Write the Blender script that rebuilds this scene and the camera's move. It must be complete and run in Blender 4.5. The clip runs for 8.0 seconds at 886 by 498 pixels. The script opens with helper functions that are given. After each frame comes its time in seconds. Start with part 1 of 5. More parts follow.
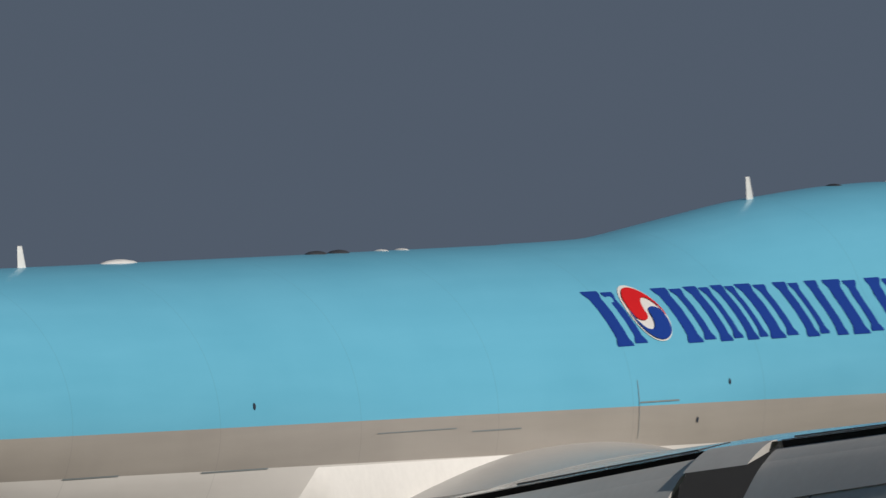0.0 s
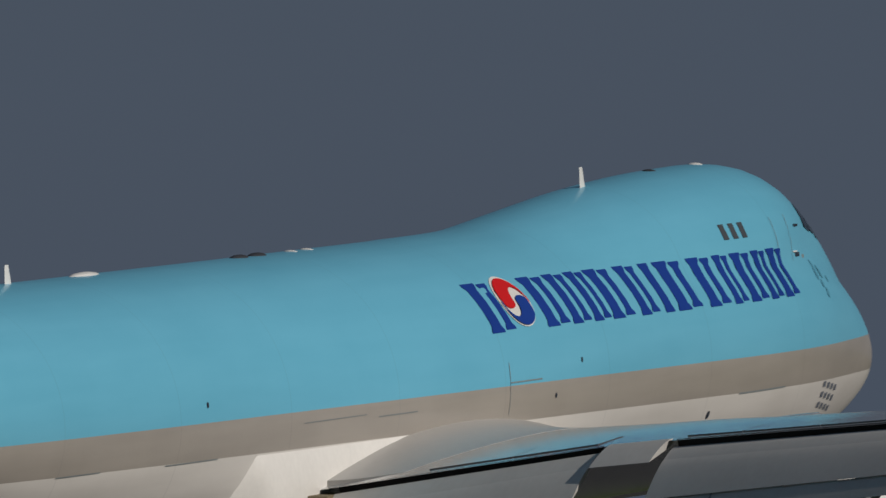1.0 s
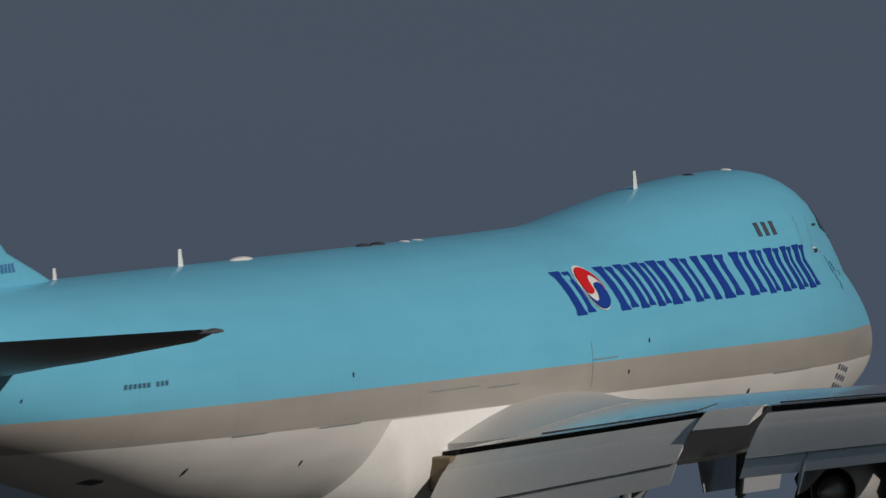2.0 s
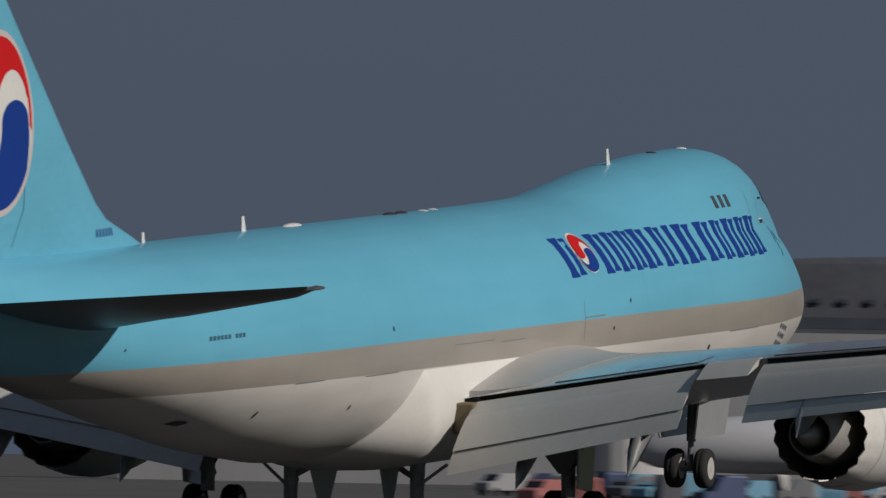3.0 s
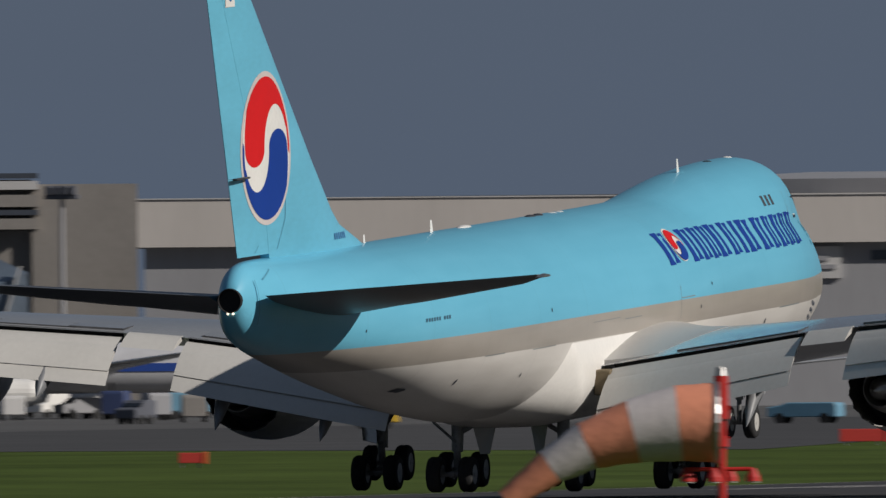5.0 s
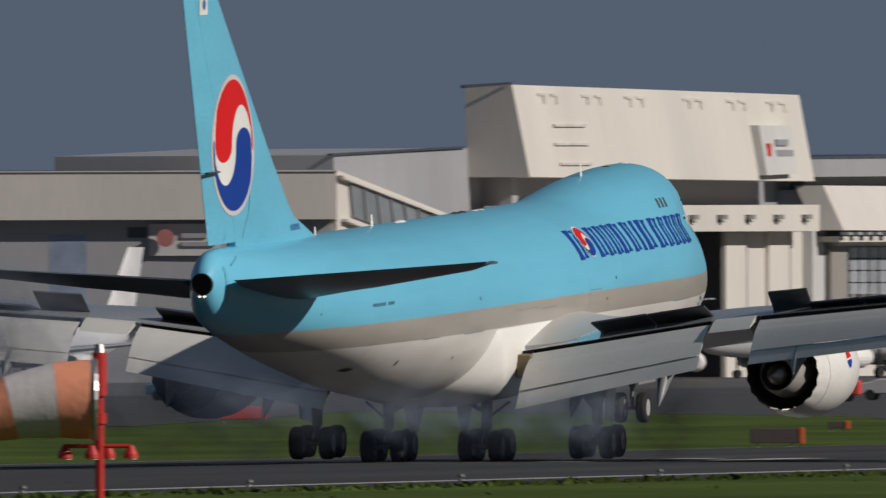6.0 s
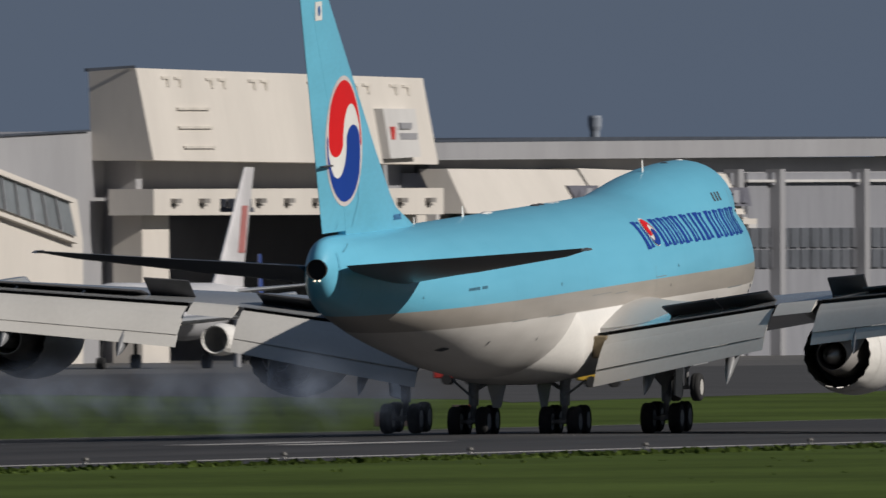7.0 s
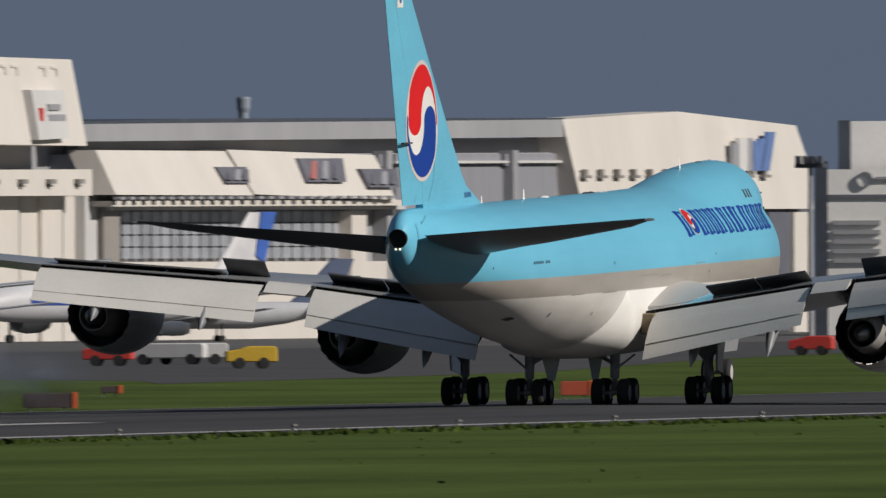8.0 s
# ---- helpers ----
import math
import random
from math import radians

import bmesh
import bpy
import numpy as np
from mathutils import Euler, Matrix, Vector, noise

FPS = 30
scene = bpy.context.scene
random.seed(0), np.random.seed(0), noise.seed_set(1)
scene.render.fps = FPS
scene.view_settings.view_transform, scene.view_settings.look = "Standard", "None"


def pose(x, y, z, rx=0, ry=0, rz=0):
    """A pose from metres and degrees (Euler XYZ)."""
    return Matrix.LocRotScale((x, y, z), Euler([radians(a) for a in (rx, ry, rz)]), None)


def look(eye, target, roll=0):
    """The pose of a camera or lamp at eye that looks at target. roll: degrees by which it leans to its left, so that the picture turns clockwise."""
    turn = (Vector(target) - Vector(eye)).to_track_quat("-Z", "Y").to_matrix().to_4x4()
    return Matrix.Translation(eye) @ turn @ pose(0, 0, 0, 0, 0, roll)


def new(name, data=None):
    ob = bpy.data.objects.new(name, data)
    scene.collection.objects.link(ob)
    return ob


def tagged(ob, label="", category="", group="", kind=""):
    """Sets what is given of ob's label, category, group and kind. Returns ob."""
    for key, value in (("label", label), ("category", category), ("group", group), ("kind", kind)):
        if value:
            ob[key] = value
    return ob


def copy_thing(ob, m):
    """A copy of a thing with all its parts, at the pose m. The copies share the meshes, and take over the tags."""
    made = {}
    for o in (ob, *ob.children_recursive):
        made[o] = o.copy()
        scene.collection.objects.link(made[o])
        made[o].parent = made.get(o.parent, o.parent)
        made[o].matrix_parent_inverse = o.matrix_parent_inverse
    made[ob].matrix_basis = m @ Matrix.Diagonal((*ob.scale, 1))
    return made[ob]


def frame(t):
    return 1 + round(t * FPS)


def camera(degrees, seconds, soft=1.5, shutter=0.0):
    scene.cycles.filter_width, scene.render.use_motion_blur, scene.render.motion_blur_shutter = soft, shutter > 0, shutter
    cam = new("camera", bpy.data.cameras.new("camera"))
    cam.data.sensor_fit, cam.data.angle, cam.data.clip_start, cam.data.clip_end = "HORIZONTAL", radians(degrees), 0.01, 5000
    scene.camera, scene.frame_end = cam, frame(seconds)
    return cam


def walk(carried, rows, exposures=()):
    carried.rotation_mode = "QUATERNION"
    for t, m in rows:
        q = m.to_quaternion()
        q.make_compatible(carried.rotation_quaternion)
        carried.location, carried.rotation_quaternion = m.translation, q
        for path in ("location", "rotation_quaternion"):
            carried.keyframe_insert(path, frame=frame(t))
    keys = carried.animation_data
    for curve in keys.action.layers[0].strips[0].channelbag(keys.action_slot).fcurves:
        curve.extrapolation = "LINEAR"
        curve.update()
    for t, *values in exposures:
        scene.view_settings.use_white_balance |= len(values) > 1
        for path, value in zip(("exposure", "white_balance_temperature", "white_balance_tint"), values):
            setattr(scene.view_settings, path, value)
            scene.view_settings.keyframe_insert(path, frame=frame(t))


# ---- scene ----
# The aeroplane's own space: x to starboard, y forward, z up, the ground under its main wheels as origin.
# World: the runway runs along +y with its centre line at x = 0; the viewer stands on the grass to its east.
EYE = (232.163, 0.0, 5.041)
FLIGHT = [  # seconds, metres down the runway, height of the wheels, nose-up degrees
    (0.0, 445.46, 9.366, 2.924),
    (0.5, 480.83, 7.883, 4.158),
    (1.0, 516.84, 6.435, 4.358),
    (1.5, 554.29, 5.075, 3.820),
    (1.7, 569.50, 4.556, 3.603),
    (2.8, 657.38, 2.239, 3.235),
    (3.0, 673.61, 2.030, 3.142),
    (3.5, 714.26, 1.677, 3.118),
    (3.8, 738.50, 1.488, 3.015),
    (4.0, 754.55, 1.336, 2.958),
    (4.1, 762.55, 1.254, 2.936),
    (4.5, 794.60, 0.869, 2.905),
    (4.7, 810.53, 0.673, 2.950),
    (5.8, 896.06, 0.086, 2.541),
    (6.0, 911.52, 0.058, 2.528),
    (6.5, 950.00, -0.009, 2.418),
    (7.0, 987.32, -0.022, 2.402),
    (7.5, 1025.95, 0.002, 1.868),
    (8.0, 1064.94, -0.029, 1.481),
]
VIEW = [  # seconds, bearing west of north, tilt up, lean
    (0.0, 27.1683, 1.5741, -0.273),
    (0.5, 25.2711, 1.3491, -1.327),
    (1.0, 23.6767, 1.1210, -1.177),
    (1.5, 22.2332, 0.9115, -0.665),
    (1.7, 21.8531, 0.8399, -0.651),
    (2.8, 19.2380, 0.4734, -1.461),
    (3.0, 18.8609, 0.4349, -1.023),
    (3.5, 17.8870, 0.3748, -0.499),
    (3.8, 17.3948, 0.3483, -0.132),
    (4.0, 17.1253, 0.3288, -0.024),
    (4.1, 16.9996, 0.3185, 0.171),
    (4.5, 16.4459, 0.2863, 0.463),
    (4.7, 16.1634, 0.2682, 0.458),
    (5.8, 14.5990, 0.1924, 0.402),
    (6.0, 14.2990, 0.1856, 0.176),
    (6.5, 13.7996, 0.1687, 0.795),
    (7.0, 13.4278, 0.1440, 0.212),
    (7.5, 13.0240, 0.1243, 0.241),
    (8.0, 12.6137, 0.0976, 0.228),
]


def between(table, t):
    """A smooth value row at t from a table of rows (seconds, values...)."""
    n = len(table)
    i = max(0, min(n - 2, sum(1 for r in table if r[0] <= t) - 1))

    def slope(k, c):
        lo, hi = max(0, k - 1), min(n - 1, k + 1)
        return (table[hi][c] - table[lo][c]) / (table[hi][0] - table[lo][0])
    h = table[i + 1][0] - table[i][0]
    u = (t - table[i][0]) / h
    row = []
    for c in range(1, len(table[0])):
        a, b, p, q = table[i][c], table[i + 1][c], slope(i, c) * h, slope(i + 1, c) * h
        row.append(a + p * u + (3 * (b - a) - 2 * p - q) * u * u + (2 * (a - b) + p + q) * u ** 3)
    return row


TIMES = [k / 10 for k in range(81)]
cam = camera(2.05280, 8.0, soft=1.4, shutter=0.35)
walk(cam, [(t, pose(*EYE, 0, 0, pan) @ pose(0, 0, 0, 90 + tilt) @ pose(0, 0, 0, 0, 0, -lean)) for t in TIMES for pan, tilt, lean in [between(VIEW, t)]],
     exposures=[(0.0, -0.20), (0.5, -0.44), (1.0, -0.52), (1.7, -0.54), (3.0, -0.41), (4.5, -0.09), (6.0, -0.02), (7.0, 0.02), (8.0, 0.16)])

# ---- daylight ----
SUN_WAY = Vector((1.0, -0.16, 0.58)).normalized()
world = bpy.data.worlds.new("sky")
scene.world = world
world.use_nodes = True
wn, wl = world.node_tree.nodes, world.node_tree.links
wn.clear()
w_out, w_bg, w_sky = wn.new("ShaderNodeOutputWorld"), wn.new("ShaderNodeBackground"), wn.new("ShaderNodeTexSky")
w_sky.sky_type, w_sky.sun_disc = "NISHITA", False
w_sky.sun_elevation = math.asin(SUN_WAY.z)
w_sky.sun_rotation = math.atan2(SUN_WAY.x, SUN_WAY.y)
w_mix, w_noise, w_map, w_tc = wn.new("ShaderNodeMixRGB"), wn.new("ShaderNodeTexNoise"), wn.new("ShaderNodeMapping"), wn.new("ShaderNodeTexCoord")
w_ramp = wn.new("ShaderNodeValToRGB")
# a grey-blue bank of cloud covers most of the sky
w_ramp.color_ramp.elements[0].color = (1.26, 1.74, 2.70, 1)
w_ramp.color_ramp.elements[1].color = (1.46, 2.01, 3.07, 1)
w_map.inputs["Scale"].default_value = (3, 3, 14)
w_noise.inputs["Scale"].default_value = 4
w_noise.inputs["Detail"].default_value = 6
w_mix.inputs[0].default_value = 0.9
wl.new(w_tc.outputs["Generated"], w_map.inputs[0])
wl.new(w_map.outputs[0], w_noise.inputs["Vector"])
wl.new(w_noise.outputs[0], w_ramp.inputs[0])
wl.new(w_sky.outputs[0], w_mix.inputs[1])
wl.new(w_ramp.outputs[0], w_mix.inputs[2])
# cloud pales towards the horizon; overhead, unseen, it is darkened to cut fill light
w_sep, w_grad, w_tone = wn.new("ShaderNodeSeparateXYZ"), wn.new("ShaderNodeValToRGB"), wn.new("ShaderNodeVectorMath")
wl.new(w_tc.outputs["Generated"], w_sep.inputs[0])
w_grad.color_ramp.interpolation = "B_SPLINE"
for place, tone in ((0.0, 1.0), (0.035, 0.72), (0.09, 0.34), (0.4, 0.11)):
    stop = w_grad.color_ramp.elements[0] if place == 0 else w_grad.color_ramp.elements[1] if place == 0.4 else w_grad.color_ramp.elements.new(place)
    stop.position, stop.color = place, (tone, tone, tone, 1)
wl.new(w_sep.outputs[2], w_grad.inputs[0])
w_tone.operation = "SCALE"
wl.new(w_mix.outputs[0], w_tone.inputs[0])
wl.new(w_grad.outputs[0], w_tone.inputs["Scale"])
wl.new(w_tone.outputs[0], w_bg.inputs[0])
wl.new(w_bg.outputs[0], w_out.inputs[0])
w_bg.inputs[1].default_value = 0.068
sun = new("sun", bpy.data.lights.new("sun", "SUN"))
sun.data.energy, sun.data.angle, sun.data.color = 3.6, radians(0.6), (1.0, 0.94, 0.87)
sun.matrix_world = look(SUN_WAY * 100, (0, 0, 0))


# ---- materials ----
def material(name, base, rough=0.5, metal=0.0, vary=0.12, scale=1.0, bump=0.0, dirt=None, coat=0.0, stretch=(1, 1, 1), gloss=0.5):
    """A surface with broad stains, fine grain and a little relief, at sizes in metres (scale: blotches a metre)."""
    m = bpy.data.materials.new(name)
    m.use_nodes = True
    n, l = m.node_tree.nodes, m.node_tree.links
    b = n["Principled BSDF"]
    tc, mp = n.new("ShaderNodeTexCoord"), n.new("ShaderNodeMapping")
    mp.inputs["Scale"].default_value = stretch
    l.new(tc.outputs["Object"], mp.inputs[0])
    big, small = n.new("ShaderNodeTexNoise"), n.new("ShaderNodeTexNoise")
    big.inputs["Scale"].default_value, big.inputs["Detail"].default_value = 0.35 * scale, 5
    small.inputs["Scale"].default_value, small.inputs["Detail"].default_value = 6 * scale, 6
    l.new(mp.outputs[0], big.inputs["Vector"])
    l.new(mp.outputs[0], small.inputs["Vector"])
    add = n.new("ShaderNodeMath")
    add.operation = "MULTIPLY_ADD"
    l.new(small.outputs[0], add.inputs[0])
    add.inputs[1].default_value = 0.45
    l.new(big.outputs[0], add.inputs[2])
    ramp = n.new("ShaderNodeValToRGB")
    ramp.color_ramp.elements[0].position, ramp.color_ramp.elements[1].position = 0.42, 1.0
    dark = dirt if dirt else tuple(c * (1 - 2 * vary) for c in base)
    ramp.color_ramp.elements[0].color = (*dark, 1)
    ramp.color_ramp.elements[1].color = (*[min(1, c * (1 + vary)) for c in base], 1)
    l.new(add.outputs[0], ramp.inputs[0])
    l.new(ramp.outputs[0], b.inputs["Base Color"])
    b.inputs["Roughness"].default_value, b.inputs["Metallic"].default_value = rough, metal
    b.inputs["Coat Weight"].default_value = coat
    b.inputs["Coat Roughness"].default_value = 0.15
    b.inputs["Specular IOR Level"].default_value = gloss
    if bump:
        bp = n.new("ShaderNodeBump")
        bp.inputs["Strength"].default_value, bp.inputs["Distance"].default_value = bump, 0.05
        l.new(small.outputs[0], bp.inputs["Height"])
        l.new(bp.outputs[0], b.inputs["Normal"])
    return m


def livery(name):
    """Sky-blue upper half, grey-beige metallic stripe and white belly, with faint streaks along the flow and panel seams."""
    m = bpy.data.materials.new(name)
    m.use_nodes = True
    n, l = m.node_tree.nodes, m.node_tree.links
    b = n["Principled BSDF"]
    tc, sep = n.new("ShaderNodeTexCoord"), n.new("ShaderNodeSeparateXYZ")
    l.new(tc.outputs["Object"], sep.inputs[0])

    def math_node(op, a, c, d=None):
        k = n.new("ShaderNodeMath")
        k.operation = op
        for i, v in enumerate((a, c, d)):
            if v is None:
                continue
            if isinstance(v, (int, float)):
                k.inputs[i].default_value = v
            else:
                l.new(v, k.inputs[i])
        return k.outputs[0]
    zt = math_node("MULTIPLY_ADD", sep.outputs[1], 0.0062, sep.outputs[2])
    blue = math_node("GREATER_THAN", zt, STRIPE_TOP)
    stripe = math_node("GREATER_THAN", zt, STRIPE_FOOT)
    streak_map = n.new("ShaderNodeMapping")
    streak_map.inputs["Scale"].default_value = (1.2, 0.12, 1.2)
    l.new(tc.outputs["Object"], streak_map.inputs[0])
    streak, blotch = n.new("ShaderNodeTexNoise"), n.new("ShaderNodeTexNoise")
    streak.inputs["Scale"].default_value, streak.inputs["Detail"].default_value = 1.6, 7
    blotch.inputs["Scale"].default_value, blotch.inputs["Detail"].default_value = 0.5, 6
    l.new(streak_map.outputs[0], streak.inputs["Vector"])
    l.new(tc.outputs["Object"], blotch.inputs["Vector"])
    wear = math_node("MULTIPLY_ADD", streak.outputs[0], 0.6, math_node("MULTIPLY", blotch.outputs[0], 0.4))

    def mix(f, a, c):
        k = n.new("ShaderNodeMixRGB")
        if isinstance(f, (int, float)):
            k.inputs[0].default_value = f
        else:
            l.new(f, k.inputs[0])
        for i, v in ((1, a), (2, c)):
            if isinstance(v, tuple):
                k.inputs[i].default_value = (*v, 1)
            else:
                l.new(v, k.inputs[i])
        return k.outputs[0]
    sky = mix(wear, (0.115, 0.43, 0.60), (0.175, 0.545, 0.735))
    grey = mix(wear, (0.27, 0.245, 0.215), (0.45, 0.41, 0.365))
    white = mix(wear, (0.58, 0.55, 0.51), (0.84, 0.81, 0.77))
    body = mix(blue, mix(stripe, white, grey), sky)
    # panel seams: thin darker rings round the body and lap joints along it
    ring = math_node("LESS_THAN", math_node("PINGPONG", math_node("ADD", sep.outputs[1], 100.3), 3.05), 0.018)
    body = mix(math_node("MULTIPLY", ring, 0.12), body, (0.05, 0.07, 0.08))
    l.new(body, b.inputs["Base Color"])
    b.inputs["Roughness"].default_value = 0.38
    b.inputs["Coat Weight"].default_value = 0.35
    b.inputs["Coat Roughness"].default_value = 0.2
    ripple, rip_map = n.new("ShaderNodeTexNoise"), n.new("ShaderNodeMapping")
    rip_map.inputs["Scale"].default_value = (1, 0.8, 1)
    ripple.inputs["Scale"].default_value, ripple.inputs["Detail"].default_value = 0.9, 3
    l.new(tc.outputs["Object"], rip_map.inputs[0])
    l.new(rip_map.outputs[0], ripple.inputs["Vector"])
    bp = n.new("ShaderNodeBump")
    bp.inputs["Strength"].default_value, bp.inputs["Distance"].default_value = 0.10, 0.05
    l.new(ripple.outputs[0], bp.inputs["Height"])
    l.new(bp.outputs[0], b.inputs["Normal"])
    return m


def glow(name, colour, power):
    m = bpy.data.materials.new(name)
    m.use_nodes = True
    b = m.node_tree.nodes["Principled BSDF"]
    b.inputs["Base Color"].default_value = (*colour, 1)
    b.inputs["Emission Color"].default_value = (*colour, 1)
    b.inputs["Emission Strength"].default_value = power
    return m


STRIPE_TOP, STRIPE_FOOT = 6.02, 5.17
M_LIVERY = livery("airframe_paint")
M_SKYBLUE = material("sky_blue_paint", (0.145, 0.49, 0.665), 0.42, vary=0.08, coat=0.3, stretch=(1, 0.3, 1))
M_WHITE = material("white_paint", (0.80, 0.78, 0.74), 0.4, vary=0.08, coat=0.2)
# Brighter white that puts the sunlit look of the fairing into the colour.
M_LITWHITE = material("fairing_sunlit_white", (0.86, 0.835, 0.79), 0.4, vary=0.05, coat=0.2)
M_WING = material("wing_grey_paint", (0.36, 0.37, 0.38), 0.16, vary=0.06, coat=0.5, stretch=(1, 0.4, 1))
M_FLAP = material("flap_grey_paint", (0.50, 0.485, 0.455), 0.5, vary=0.06, stretch=(1, 0.5, 1))
M_DARK = material("dark_grey_metal", (0.05, 0.05, 0.055), 0.5, vary=0.3, scale=3)
M_METAL = material("bare_metal", (0.42, 0.41, 0.40), 0.38, 0.85, vary=0.2, scale=3)
M_STRUT = material("painted_gear_metal", (0.30, 0.31, 0.32), 0.42, 0.2, vary=0.25, scale=4, dirt=(0.07, 0.065, 0.06))
M_CORE = material("core_cowl_metal", (0.46, 0.44, 0.42), 0.42, 0.35, vary=0.15, scale=2)
# Grey darkened in the colour for the shade under wing and flaps.
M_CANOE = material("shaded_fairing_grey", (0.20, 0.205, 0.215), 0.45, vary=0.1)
M_TYRE = material("tyre_rubber", (0.022, 0.022, 0.023), 0.85, vary=0.3, scale=4, bump=0.2)
M_NOZZLE = material("nozzle_metal_shaded", (0.30, 0.29, 0.275), 0.45, 0.3, vary=0.3, scale=2)
M_RED = material("logo_red", (0.62, 0.012, 0.014), 0.5, vary=0.05, gloss=0.2)
M_BLUE = material("logo_blue", (0.010, 0.045, 0.27), 0.5, vary=0.05, gloss=0.2)
M_GLASS = material("cockpit_glass", (0.012, 0.014, 0.017), 0.08, vary=0.1)
M_INK = material("dark_markings", (0.03, 0.04, 0.06), 0.5, vary=0.1)
M_TAILLAMP = glow("tail_lamp_glow", (1.0, 0.80, 0.6), 1.8)
# Black that stands in for shade in the tail exhaust and flap slots.
M_VOIDBLACK = material("gap_shade_black", (0.008, 0.008, 0.009), 0.8, vary=0.2)
M_TANSEAL = material("tan_rubber_seal", (0.22, 0.17, 0.10), 0.7, vary=0.15)
M_SEAM = material("panel_seam", (0.22, 0.25, 0.255), 0.6, vary=0.1)
M_TYPETEXT = material("dim_type_markings", (0.05, 0.12, 0.18), 0.5, vary=0.1)
M_TAILSEAM = material("blue_panel_seam", (0.085, 0.30, 0.42), 0.5, vary=0.1)
M_SIDETEXT = material("faded_side_markings", (0.13, 0.15, 0.19), 0.5, vary=0.1)
M_FINTEXT = material("small_fin_markings", (0.05, 0.15, 0.36), 0.5, vary=0.1)
# Wing grey made darker here, to put the underside's shade into the colour.
M_STAB = material("tailplane_shaded_grey", (0.12, 0.125, 0.135), 0.35, vary=0.10, stretch=(1, 0.4, 1))
M_FILLET = material("pale_fairing_paint", (0.48, 0.465, 0.44), 0.4, vary=0.05, stretch=(1, 0.4, 1))
M_SMALLPANE = material("small_grey_pane", (0.075, 0.085, 0.095), 0.2, vary=0.1)


# ---- mesh tools ----
def part(name, bm, mat, parent=None, label=""):
    """Links a bmesh as one mesh object under a thing or a part."""
    me = bpy.data.meshes.new(name)
    bm.to_mesh(me)
    bm.free()
    me.materials.append(mat)
    ob = new(name, me)
    ob.parent = parent
    if label:
        tagged(ob, label)
    return ob


def smooth(ob, angle=40):
    for p in ob.data.polygons:
        p.use_smooth = True
    ob.data.set_sharp_from_angle(angle=radians(angle))
    return ob


def empty(name, label, category, group=""):
    return tagged(new(name), label, category, group)


def loft(rings, closed=True, caps=True):
    """Skin through rings of equally many points."""
    bm = bmesh.new()
    vs = [[bm.verts.new(p) for p in r] for r in rings]
    k = len(rings[0])
    for a, b in zip(vs, vs[1:]):
        for i in range(k if closed else k - 1):
            j = (i + 1) % k
            bm.faces.new((a[i], a[j], b[j], b[i]))
    if caps:
        bm.faces.new(vs[0])
        bm.faces.new(vs[-1])
    bmesh.ops.recalc_face_normals(bm, faces=bm.faces)
    return bm


def box(x0, x1, y0, y1, z0, z1, bevel=0.0):
    bm = bmesh.new()
    bmesh.ops.create_cube(bm, size=1)
    bmesh.ops.scale(bm, vec=(abs(x1 - x0), abs(y1 - y0), abs(z1 - z0)), verts=bm.verts)
    bmesh.ops.translate(bm, vec=((x0 + x1) / 2, (y0 + y1) / 2, (z0 + z1) / 2), verts=bm.verts)
    if bevel:
        bmesh.ops.bevel(bm, geom=bm.edges[:], offset=bevel, segments=2, affect="EDGES", profile=0.5)
    return bm


def add_mesh(bm, other):
    me = bpy.data.meshes.new("piece")
    other.to_mesh(me)
    other.free()
    bm.from_mesh(me)
    bpy.data.meshes.remove(me)
    return bm


def rod(a, b, r0, r1=None, k=12):
    """A round bar from a to b."""
    a, b = Vector(a), Vector(b)
    r1 = r0 if r1 is None else r1
    d = (b - a).normalized()
    u = d.orthogonal().normalized()
    v = d.cross(u)
    rings = [[p + r * (math.cos(2 * math.pi * i / k) * u + math.sin(2 * math.pi * i / k) * v) for i in range(k)] for p, r in ((a, r0), (b, r1))]
    return loft(rings)


def lathe(profile, axis="y", k=36, centre=(0, 0, 0), caps=False):
    """A skin of turned shape: profile of (along, radius)."""
    c = Vector(centre)
    rings = []
    for s, r in profile:
        ring = []
        for i in range(k):
            a = 2 * math.pi * i / k
            p, q = r * math.cos(a), r * math.sin(a)
            ring.append(c + (Vector((p, s, q)) if axis == "y" else Vector((s, p, q)) if axis == "x" else Vector((p, q, s))))
        rings.append(ring)
    return loft(rings, caps=caps)


def slab(quad, thick, way=None, bevel=0.0):
    """A plate on four corners, thickened against its normal."""
    q = [Vector(p) for p in quad]
    n = (q[1] - q[0]).cross(q[3] - q[0]).normalized() if way is None else Vector(way)
    bm = loft([q, [p - n * thick for p in q]])
    if bevel:
        bmesh.ops.bevel(bm, geom=bm.edges[:], offset=bevel, segments=2, affect="EDGES", profile=0.5)
    return bm


def extrude_outline(points, axis, a, b):
    """A prism on an outline, from a to b along an axis; points give the other two coordinates in order."""
    def full(p, s):
        return (s, p[0], p[1]) if axis == "x" else (p[0], s, p[1]) if axis == "y" else (p[0], p[1], s)
    return loft([[full(p, a) for p in points], [full(p, b) for p in points]])


# ---- the aeroplane's forms ----
GRID = np.linspace(-36.6, 37.2, 247)


